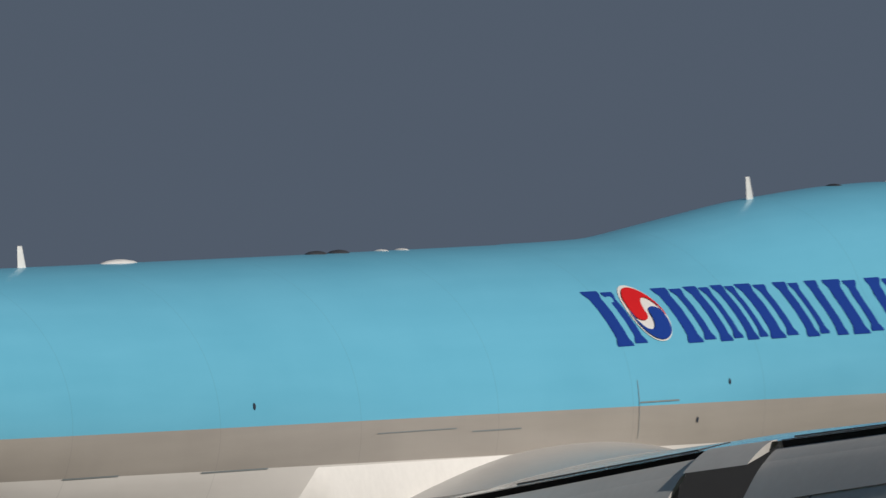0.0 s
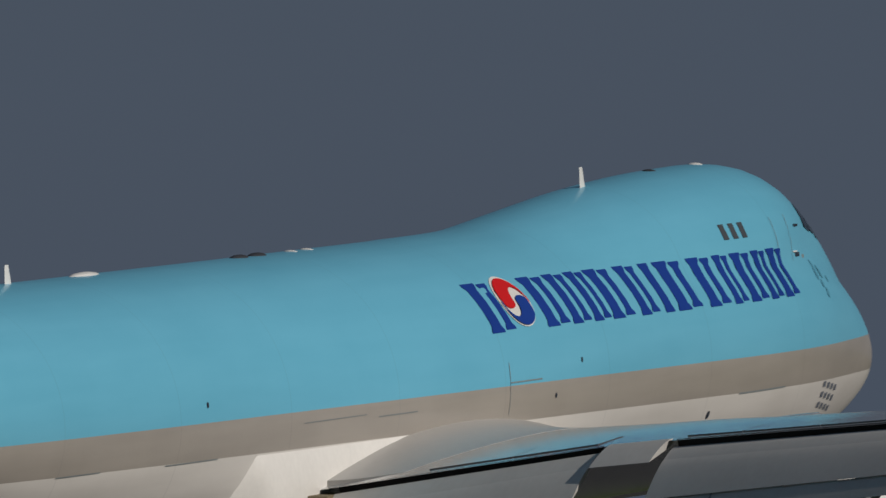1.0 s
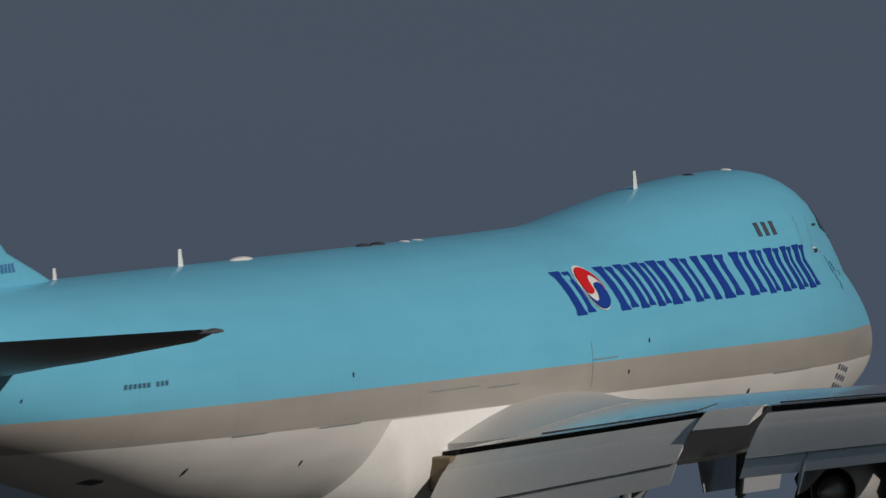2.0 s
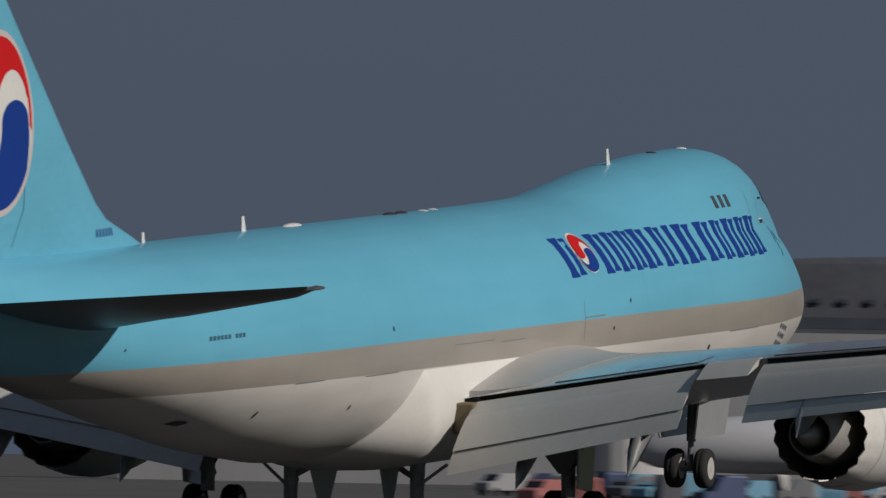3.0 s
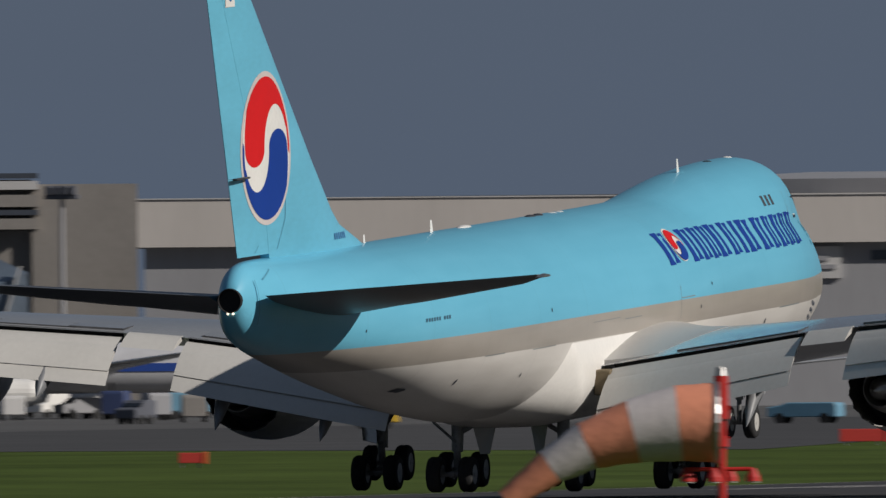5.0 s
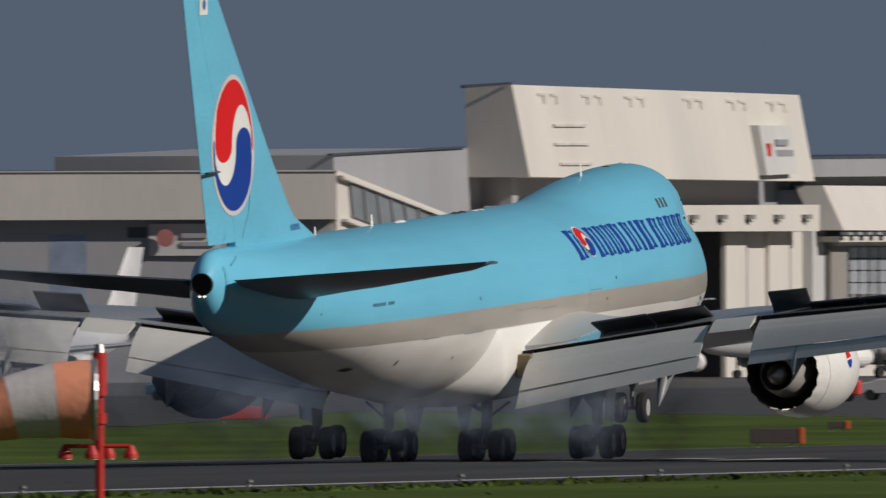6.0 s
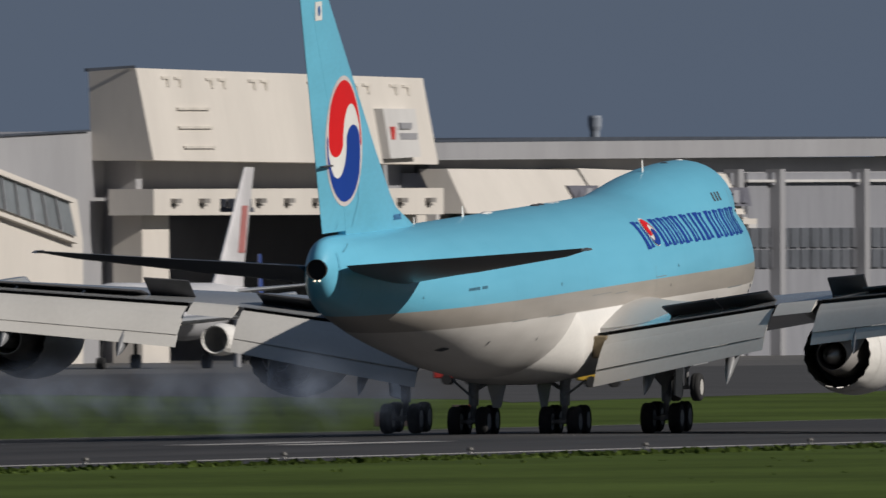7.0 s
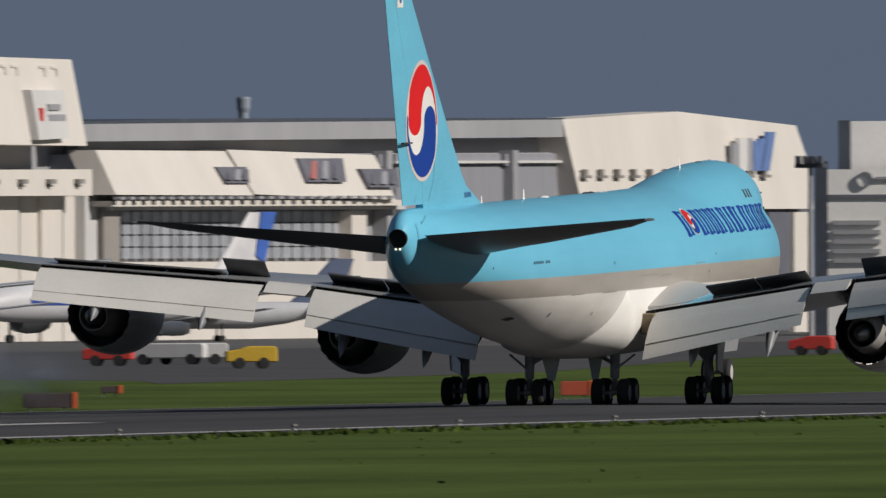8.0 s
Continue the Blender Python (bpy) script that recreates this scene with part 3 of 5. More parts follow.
def build_engines(root):
    for x, y, z in ((11.75, 5.8, 3.0), (21.4, -1.5, 4.1), (-11.75, 5.8, 3.0), (-21.4, -1.5, 4.1)):
        eng = empty("engine", "", "")
        eng.parent = root
        eng.location = (x, y, z)
        cowl = [(5.9, 1.36), (6.1, 1.42), (6.15, 1.5), (6.0, 1.6), (5.4, 1.74), (4.4, 1.84), (3.2, 1.85), (2.0, 1.76), (1.1, 1.62)]
        smooth(part("cowl", lathe(cowl, "y", 48), M_WHITE, eng, "white engine cowl"), 50)
        # rear cowl with a toothed edge, its inside coloured darker for shade
        k = 72
        rings = []
        for s, r in ((1.15, 1.615), (0.6, 1.52), (0.0, 1.40), (0.02, 1.36), (0.7, 1.43), (2.2, 1.45)):
            ring = []
            for i in range(k):
                a = 2 * math.pi * i / k
                tooth = 0.0 if s > 0.3 else -0.28 * (1 - abs(((i / k * 18) % 1) * 2 - 1)) + 0.1
                ring.append((r * math.cos(a), s + tooth, r * math.sin(a)))
            rings.append(ring)
        nozzle = smooth(part("chevron_nozzle", loft(rings, caps=False), M_WHITE, eng, "white toothed fan nozzle, inside darkened for shade"), 50)
        nozzle.data.materials.append(M_NOZZLE)
        for i, f in enumerate(nozzle.data.polygons):
            f.material_index = 0 if i < 2 * k else 1
        smooth(part("intake_duct", lathe([(5.9, 1.36), (4.8, 1.33), (4.6, 0.4), (5.2, 0.02)], "y", 36), M_METAL, eng, "fan face"), 40)
        # Dark colour stands in for the deep shade inside a pale duct.
        part("duct_wall", lathe([(2.2, 1.45), (2.25, 0.7)], "y", 36), M_DARK, eng, "duct wall coloured dark for shade")
        smooth(part("core_cowl", lathe([(2.2, 1.05), (1.0, 1.02), (-0.2, 0.84), (-1.0, 0.64), (-1.0, 0.60), (-0.2, 0.54)], "y", 36), M_CORE, eng, "pale metal core cowl"), 50)
        smooth(part("exhaust_plug", lathe([(-0.2, 0.44), (-1.0, 0.40), (-1.8, 0.16), (-2.0, 0.02)], "y", 24), M_METAL, eng, "metal exhaust cone"), 50)
        if x > 0:
            # small two-coloured mark on the cowl's flank
            def cowl_x(yy, zz):
                return math.sqrt(1.852 ** 2 - zz * zz)
            up = [(3.4 + 0.34 * math.cos(a), 0.42 + 0.34 * math.sin(a)) for a in np.linspace(0.15, math.pi, 14)]
            low = [(3.4 + 0.34 * math.cos(a), 0.40 + 0.34 * math.sin(a)) for a in np.linspace(-math.pi + 0.15, 0, 14)]
            decal("cowl_mark_upper", up, cowl_x, M_RED, eng, "small red cowl mark", 0.15, 0.012)
            decal("cowl_mark_lower", low, cowl_x, M_BLUE, eng, "small blue cowl mark", 0.15, 0.012)
        rings = []
        top = wing_form(abs(x))[2] - z
        for f, yf, yb in ((0, 5.0, -0.8), (0.5, 4.2, -2.6), (1, 2.2, -4.5)):
            zz = 1.2 + (top + 0.1 - 1.2) * f
            c = yf - yb
            rings.append([(u, yf - a, zz) for a, u in airfoil(c, 0.07, 8, 0)])
        smooth(part("pylon", loft(rings), M_WING, eng, "grey pylon"), 40)


def build_gear(root):
    bogies = []
    for side, x, y, reach in ((1, 5.5, 1.5, 4.3), (-1, 5.5, 1.5, 4.3), (1, 1.92, -1.5, 2.9), (-1, 1.92, -1.5, 2.9)):
        gear = empty("main_landing_gear", "", "")
        gear.parent = root
        gear.location = (side * x, y, 0)
        bm = rod((0, 0, 1.25), (0, 0.15, reach), 0.2, 0.24)
        add_mesh(bm, rod((0, 0, 1.35), (0, 0.6, 1.75), 0.06))
        add_mesh(bm, rod((0, 0.6, 1.75), (0, 0.1, 2.3), 0.06))
        smooth(part("strut", bm, M_STRUT, gear), 40)
        bm = rod((0, 0.05, 1.85), (-side * 1.25, 0.2, reach - 0.35), 0.085)
        add_mesh(bm, rod((0, 0.05, 1.95), (-side * 0.3, 1.9, reach - 0.3), 0.10))
        add_mesh(bm, rod((0, -0.2, 1.6), (side * 0.9, 0.1, reach - 0.6), 0.05))
        smooth(part("brace", bm, M_STRUT, gear), 40)
        if x > 3:
            bm = slab([(side * 0.42, 0.75, 1.35), (side * 0.5, -0.75, 1.55), (side * 0.62, -0.9, 3.8), (side * 0.55, 0.9, 4.1)], 0.06)
        else:
            bm = slab([(-side * 0.78, 0.2, 1.15), (-side * 1.08, 0.35, 1.15), (-side * 1.42, 0.6, 2.8), (-side * 0.42, 0.0, 2.8)], 0.06, way=(0, 1, 0))
        part("gear_door", bm, M_WING, gear, "grey gear door")
        if x > 3:
            # broad door plate across the flow behind the leg
            leaf = [(-0.78, 4.1), (0.72, 4.2), (0.70, 2.75), (0.12, 1.95), (-0.12, 1.95), (-0.72, 2.7)]
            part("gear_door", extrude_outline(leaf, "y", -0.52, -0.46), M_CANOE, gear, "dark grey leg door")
        # the four-wheel truck hangs tail-low in the air and levels on the ground
        bm = box(-0.12, 0.12, -0.85, 0.85, -0.11, 0.11, 0.04)
        for yy in (-0.735, 0.735):
            add_mesh(bm, rod((-0.75, yy, 0), (0.75, yy, 0), 0.09))
        add_mesh(bm, rod((0, 0, 0), (0, 0, 0.95), 0.13))
        bogie = part("bogie", bm, M_STRUT, root, "four-wheel landing gear truck")
        for yy in (-0.735, 0.735):
            for xx in (-0.585, 0.585):
                wheel("wheel", bogie, xx, yy, 0, rim_mat=M_STRUT)
        bogies.append((bogie, Vector((side * x, y, 0.62)), 40 if x > 3 else 14))
    nose = empty("nose_landing_gear", "", "")
    nose.parent = root
    nose.location = (0, 29.3, 0)
    bm = rod((0, 0, 0.58), (0, 0.1, 1.5), 0.09)
    add_mesh(bm, rod((0, 0.1, 1.4), (0, 0.35, 3.0), 0.14, 0.17))
    add_mesh(bm, rod((0, 0.1, 1.5), (0, 1.6, 2.8), 0.07))
    add_mesh(bm, rod((-0.6, 0, 0.58), (0.6, 0, 0.58), 0.08))
    smooth(part("strut", bm, M_STRUT, nose), 40)
    for xx in (-0.46, 0.46):
        wheel("wheel", nose, xx, 0, 0.6, 0.6, 0.42, M_FLAP)
    for s in (1, -1):
        part("gear_door", slab([(s * 0.55, 1.5, 1.55), (s * 0.55, -1.3, 1.55), (s * 0.72, -1.4, 2.75), (s * 0.72, 1.6, 2.75)], 0.05), M_WING, nose, "grey gear door")

    return bogies

def build_markings(root, fuselage):
    # blue bars in place of the wide lettering, thick and thin by turns
    blocks = [(9.2, 10.7), (12.45, 13.85), (13.95, 15.1), (15.2, 16.25), (16.3, 17.7), (18.0, 19.15), (19.3, 20.0), (20.2, 21.75), (22.1, 23.45), (23.6, 24.5), (24.65, 25.9), (26.0, 26.95), (27.05, 28.2)]
    for i, (y0, y1) in enumerate(blocks):
        w = y1 - y0
        zb, zt = 7.20 - 0.004 * (y0 - 9), 8.34 - 0.003 * (y0 - 9)
        s = 0.14
        for f0, f1, k0, k1 in ((0.05, 0.41, 0.0, 1.0), (0.62, 0.85, 0.04, 0.97)):
            if i == 6 and f0 > 0.5:
                continue
            if i == 6:
                f0, f1 = 0.2, 0.8
            h0, h1 = zb + (zt - zb) * k0, zb + (zt - zb) * k1
            # a leaning stem with flared foot and head
            a0, a1, hh = y0 + w * f0, y0 + w * f1, h1 - h0
            fl = 0.07 * w

            def lean(yy, k):
                return (yy + s * (1 - 2 * k), h0 + hh * k)
            outline = [lean(a0 - fl, 0), lean(a1 + fl, 0), lean(a1 + fl, 0.05), lean(a1, 0.14), lean(a1, 0.86), lean(a1 + fl, 0.95), lean(a1 + fl, 1), lean(a0 - fl, 1), lean(a0 - fl, 0.95), lean(a0, 0.86), lean(a0, 0.14), lean(a0 - fl, 0.05)]
            decal("marking_block", outline, body_x, M_BLUE, fuselage, "dark blue painted block", 0.35, 0.015)
    disc, edge, up, low = swirl(11.32, 7.84, 0.76, 0.54, 0.0, -0.12)
    mark = decal("side_emblem", disc, body_x, M_WHITE, fuselage, "small white-bordered side emblem", 0.15, 0.018)
    decal("side_emblem_upper", up, body_x, M_RED, fuselage, "red upper swirl", 0.15, 0.05)
    decal("side_emblem_lower", low, body_x, M_BLUE, fuselage, "blue lower swirl", 0.15, 0.05)
    for k in range(10):
        y = -21.9 + k * 0.27
        if k == 6:
            continue
        decal("type_marking_bar", [(y, 6.78), (y + 0.16, 6.78), (y + 0.18, 6.9), (y + 0.02, 6.9)], body_x, M_TYPETEXT, fuselage, "small dark marking bar", 0.5, 0.015)
    for k in range(3):
        y = 24.55 + k * 0.58
        decal("upper_deck_window", [(y, 8.61), (y + 0.3, 8.61), (y + 0.3, 8.97), (y, 8.97)], body_x, M_SMALLPANE, fuselage, "small dark upper-deck window", 0.5, 0.016)
    for y0, z0, y1, z1 in ((-34.6, 8.9, -33.6, 9.2), (-35.2, 7.4, -35.2, 8.9)):
        decal("tail_seam", [(y0, z0), (y0 + 0.04, z0 - 0.04), (y1 + 0.04, z1 - 0.04), (y1, z1)], body_x, M_TAILSEAM, fuselage, "faint tail seam", 0.4, 0.013)
    # thin slits, door seams and probes
    for y0, y1, z, h in ((-9.4, -6.6, 5.19, 0.03), (23.6, 26.6, 5.0, 0.04), (-15.0, -12.8, 5.24, 0.03), (29.9, 30.35, 7.9, 0.09), (2.2, 4.4, 5.66, 0.025), (9.8, 11.6, 6.02, 0.03), (-2.0, 1.5, 5.75, 0.02)):
        decal("hull_slit", [(y0, z), (y1, z), (y1, z + h), (y0, z + h)], body_x, M_SEAM, fuselage, "thin grey hull slit", 0.5, 0.013)
    for y in (9.75, 29.1, 27.9):
        decal("door_seam", [(y, 5.3 if y < 20 else 7.9), (y + 0.022, 5.3 if y < 20 else 7.9), (y + 0.022, 6.5 if y < 20 else 9.0), (y, 6.5 if y < 20 else 9.0)], body_x, M_SEAM, fuselage, "faint door seam", 0.25, 0.013)
    # cockpit panes
    for y0, y1, z0, z1 in ((31.05, 31.6, 8.6, 9.2), (31.7, 32.3, 8.5, 9.12), (32.4, 33.0, 8.3, 8.8)):
        decal("cockpit_window", [(y0, z0), (y1, z0 - 0.15), (y1, z1 - 0.25), (y0, z1)], body_x, M_GLASS, fuselage, "dark cockpit pane", 0.2, 0.02)
    for y, z, r in ((14.0, 6.35, 0.05), (12.45, 5.6, 0.05), (-7.3, 6.47, 0.055), (22.0, 4.6, 0.08), (-16.6, 4.45, 0.08), (-9.6, 4.33, 0.06), (-27.2, 6.75, 0.04)):
        decal("vent", [(y + r * math.cos(a), z + 1.3 * r * math.sin(a)) for a in np.linspace(0, 2 * math.pi, 10, endpoint=False)], body_x, M_INK, fuselage, "small dark vent", 0.5, 0.014)
    for y, z, h, m, lab in ((29.55, 8.02, 0.10, M_INK, "dark side probe"), (29.35, 8.10, 0.04, M_WHITE, "small white side vane"), (29.9, 8.7, 0.06, M_INK, "dark side probe")):
        x = body_x(y, z)
        part("side_probe", box(x - 0.05, x + 0.05, y - 0.14, y + 0.10, z - h / 2, z + h / 2, 0.01), m, fuselage, lab)
    rng = random.Random(8)
    for k in range(9):
        y, z, r = 30.4 + rng.random() * 1.1, 6.9 + rng.random() * 0.9, 0.04 + 0.07 * rng.random()
        decal("nose_smudge", [(y + r * (1 + 0.4 * rng.random()) * math.cos(a), z + 1.5 * r * math.sin(a)) for a in np.linspace(0, 2 * math.pi, 9, endpoint=False)], body_x, M_TAILSEAM, fuselage, "faint grey-blue smudge", 0.5, 0.012)
    decal("outflow_slot", [(-20.9, 4.36), (-20.2, 4.28), (-20.05, 4.36), (-20.25, 4.42), (-20.8, 4.46)], body_x, M_INK, fuselage, "dark oval hull slot", 0.3, 0.06)
    for k in range(4):
        for j in range(3):
            y, z = 29.9 + k * 0.42, 4.32 + j * 0.25 - 0.05 * k
            decal("data_bar", [(y, z), (y + 0.24, z), (y + 0.24, z + 0.14), (y, z + 0.14)], body_x, M_SIDETEXT, fuselage, "small dark marking bar", 0.5, 0.014)
    for y, h, c in ((21.6, 0.50, 0.32), (-11.0, 0.46, 0.36), (-19.5, 0.32, 0.28)):
        z = float(np.interp(y, GRID, TOP)) - 0.03
        part("blade_aerial", blade(y, z, h, c), M_WHITE, root, "white blade aerial")
    for y, ln, mat in ((-6.9, 1.6, M_WHITE), (1.7, 0.8, M_DARK), (2.7, 0.8, M_DARK), (4.6, 0.16, M_WHITE), (5.5, 0.18, M_WHITE), (25.6, 0.25, M_DARK), (28.4, 0.3, M_WHITE)):
        z = float(np.interp(y, GRID, TOP))
        rings = []
        for f in np.linspace(0, 1, 7):
            r = max(0.05, math.sin(math.pi * f)) ** 0.5
            rings.append([(0.2 * r * math.cos(a), y + ln / 2 - ln * f, z - 0.03 + 0.055 * (1 + min(1, ln)) * r * max(-0.2, math.sin(a))) for a in np.linspace(0, 2 * math.pi, 12, endpoint=False)])
        smooth(part("aerial_fairing", loft(rings), mat, root, "low crown aerial fairing"), 50)


airplane, spoilers, bogies = build_airplane()


# ---- ground ----
M_GRASS = material("mown_grass", (0.068, 0.098, 0.023), 0.95, vary=0.3, scale=0.22, bump=0.6, dirt=(0.036, 0.053, 0.012), stretch=(1, 0.35, 1), gloss=0.05)
M_ASPHALT = material("runway_asphalt", (0.055, 0.053, 0.054), 0.85, vary=0.25, scale=0.4, bump=0.2, dirt=(0.026, 0.026, 0.028), stretch=(1, 0.06, 1), gloss=0.25)
M_TAXI = material("taxiway_asphalt", (0.052, 0.050, 0.050), 0.88, vary=0.2, scale=0.2, bump=0.2, dirt=(0.026, 0.026, 0.026))
M_LINE = material("runway_white_line", (0.50, 0.48, 0.45), 0.75, vary=0.2, scale=1.5, dirt=(0.20, 0.19, 0.18))
M_APRON = material("apron_concrete", (0.095, 0.092, 0.088), 0.85, vary=0.2, scale=0.1)


def field(x):
    """Height of the ground: the runway falls from its crown to the far side, where the grass lies in a shallow dip."""
    return float(np.interp(x, [-150, -110, -45, -36.5, -30, 0], [0.0, -0.2, -0.75, -0.5, -0.36, 0.0]))


def plate(name, outline, z, mat, label, kind="structure"):
    """A flat sheet on an outline."""
    bm = bmesh.new()
    bm.faces.new([bm.verts.new((x, y, 0)) for x, y in outline])
    for cut in (-150, -110, -45, -36.5, -30, 0):
        bmesh.ops.bisect_plane(bm, geom=bm.verts[:] + bm.edges[:] + bm.faces[:], plane_co=(cut, 0, 0), plane_no=(1, 0, 0))
    bmesh.ops.triangulate(bm, faces=bm.faces[:])
    for v in bm.verts:
        v.co.z = z + field(v.co.x)
    bmesh.ops.recalc_face_normals(bm, faces=bm.faces)
    for f in bm.faces:
        if f.normal.z < 0:
            f.normal_flip()
    return tagged(part(name, bm, mat), label, name.replace("_", " "), kind=kind)


def strip(name, x0, x1, y0, y1, z, mat, label):
    return plate(name, [(x0, y0), (x1, y0), (x1, y1), (x0, y1)], z, mat, label)


strip("ground", -6000, 6000, -3000, 9000, 0.0, M_GRASS, "wide airfield of mown green grass")
strip("runway", -36.5, 36.5, -400, 3600, 0.012, M_ASPHALT, "dark asphalt runway streaked with tyre rubber")
for x in (-30, 30):
    strip("runway_edge_line", x - 0.65, x + 0.65, -400, 3600, 0.02, M_LINE, "worn white painted runway edge line")
for x in (6.0, 10.0, -8.0, -12.0):
    strip("touchdown_mark", x - 1.0, x + 1.0, 905, 929, 0.02, M_LINE, "worn white painted touchdown mark")
plate("taxiway", [(-500, 1530), (-244, 1513), (-150, 1480), (-105, 1425), (-98, 1400), (-110, 1560), (-140, 1745), (-236, 2420), (-500, 2500)], 0.012, M_TAXI, "dark asphalt taxiway leaving the runway")
plate("taxiway", [(-520, 1240), (-181, 1271), (-114, 1291), (-150, 1480), (-244, 1516), (-330, 1590), (-520, 1600)], 0.022, M_TAXI, "dark asphalt taxiway leaving the runway")
strip("apron", -2200, -260, 1560, 4900, 0.016, M_APRON, "pale concrete apron before the hangars")


def grass_tufts():
    """Rough tufts along the near verge, past counting."""
    rng = random.Random(4)
    bm = bmesh.new()
    for _ in range(230):
        x = 36.8 + abs(rng.gauss(0, 9)) if rng.random() < 0.7 else 37 + rng.random() * 60
        y = 560 + rng.random() * 560
        s = 0.03 + 0.07 * rng.random() ** 3 + (0.13 if rng.random() < 0.010 else 0)
        for k in range(4):
            a = rng.random() * math.pi
            dx, dy = math.cos(a) * s * 1.6, math.sin(a) * s * 1.6
            ox, oy = rng.gauss(0, s), rng.gauss(0, s)
            v = [bm.verts.new((x + ox - dx * 0.5, y + oy - dy * 0.5, -0.01)), bm.verts.new((x + ox + dx * 0.5, y + oy + dy * 0.5, -0.01)),
                 bm.verts.new((x + ox + dx * 0.3 + rng.gauss(0, 0.3 * s), y + oy, s * (0.6 + 0.8 * rng.random()))), bm.verts.new((x + ox - dx * 0.4, y + oy + rng.gauss(0, 0.3 * s), s * (0.5 + 0.7 * rng.random())))]
            bm.faces.new(v)
    # a ragged dark fringe where the asphalt ends
    for _ in range(1500):
        x, y = 36.55 + abs(rng.gauss(0, 0.9)), 650 + rng.random() * 340
        s = 0.05 + 0.11 * rng.random() ** 2
        for k in range(3):
            a = rng.random() * math.pi
            dx, dy = math.cos(a) * s * 2.2, math.sin(a) * s * 2.2
            ox, oy = rng.gauss(0, 2 * s), rng.gauss(0, 2 * s)
            bm.faces.new([bm.verts.new((x + ox - dx * 0.5, y + oy - dy * 0.5, -0.01)), bm.verts.new((x + ox + dx * 0.5, y + oy + dy * 0.5, -0.01)),
                          bm.verts.new((x + ox + dx * 0.3, y + oy + rng.gauss(0, 0.3 * s), s * (0.7 + 0.8 * rng.random()))), bm.verts.new((x + ox - dx * 0.4, y + oy, s * (0.5 + 0.7 * rng.random())))])
    return tagged(part("grass_tufts", bm, M_GRASS), "rough green tufts along the runway verge", "grass", kind="stuff")


grass_tufts()

# ---- buildings beyond the runway ----
FRONT = -365.0


def spot(az, el, r):
    """The place at a bearing (degrees west of north), a height angle and a plan distance from the viewer's stand."""
    a = radians(az)
    return Vector((EYE[0] - r * math.sin(a), r * math.cos(a), EYE[2] + r * math.tan(radians(el))))


def far(az):
    """Distance at which a bearing meets the hangars' front line."""
    return (EYE[0] - FRONT) / math.sin(radians(az))


M_CREAM = material("cream_cladding", (0.61, 0.57, 0.52), 0.65, vary=0.05, scale=0.25, stretch=(1, 1, 0.25))
M_GREYCLAD = material("grey_cladding", (0.31, 0.31, 0.325), 0.65, vary=0.07, scale=0.25, stretch=(1, 1, 0.25))
M_PALECLAD = material("pale_grey_cladding", (0.54, 0.53, 0.52), 0.65, vary=0.06, scale=0.25, stretch=(1, 1, 0.25))
# Dark cladding, raised towards blue to imitate haze.
M_DARKCLAD = material("dark_hazed_cladding", (0.11, 0.117, 0.142), 0.75, vary=0.2, scale=0.25)
M_TANCLAD = material("tan_cladding", (0.26, 0.24, 0.22), 0.7, vary=0.1, scale=0.25)
M_ROOF = material("dark_roof_edge", (0.045, 0.055, 0.075), 0.7, vary=0.15)
# Interior colour raised towards blue to stand in for haze.
M_VOID = material("hazed_hangar_interior", (0.24, 0.285, 0.39), 0.9, vary=0.2)
M_PANE = material("dark_window_glass", (0.05, 0.06, 0.075), 0.15, vary=0.15, scale=0.5)
M_SLOPEGLASS = material("sloped_blue_grey_glazing", (0.16, 0.20, 0.25), 0.25, vary=0.15, scale=0.3)
M_SIGNRED = material("sign_red", (0.55, 0.05, 0.04), 0.5, vary=0.08)
M_SIGNGREY = material("sign_grey", (0.30, 0.30, 0.32), 0.5, vary=0.08)
# Paint lightened to make up for sun that barely reaches these walls.
M_LITWALL = material("sunlit_pale_wall", (0.78, 0.76, 0.73), 0.6, vary=0.06, scale=0.25)
M_POSTER = material("dark_poster", (0.13, 0.13, 0.155), 0.6, vary=0.2)
M_FADED = material("faded_red", (0.38, 0.14, 0.13), 0.6, vary=0.1)
M_DULLBLUE = material("dull_blue", (0.11, 0.18, 0.38), 0.6, vary=0.1)
M_WORKCLAD = material("greyish_cream_cladding", (0.56, 0.52, 0.485), 0.65, vary=0.06, scale=0.25, stretch=(1, 1, 0.25))
# Distance haze is mixed into the tower's blue-grey.
M_HAZEGREY = material("tower_haze_grey", (0.24, 0.27, 0.32), 0.8, vary=0.1)
M_DOORGREY = material("grey_doors", (0.25, 0.255, 0.28), 0.6, vary=0.08, stretch=(1, 1, 0.3))
M_DOORGLASS = material("dark_door_glass", (0.12, 0.125, 0.14), 0.3, vary=0.2, scale=0.4)
M_WEDGEGLASS = material("tilted_grey_glass", (0.20, 0.22, 0.235), 0.25, vary=0.2, scale=0.3)
M_VENT = material("vent_tan", (0.60, 0.56, 0.505), 0.6, vary=0.1)
# Glass colour lifted to imitate haze over the window grids.
M_HANGARGLASS = material("hazy_hangar_glass", (0.33, 0.345, 0.375), 0.35, vary=0.2, scale=0.4)
M_BRONZE = material("dark_lamp_housing", (0.24, 0.225, 0.21), 0.6, vary=0.2)


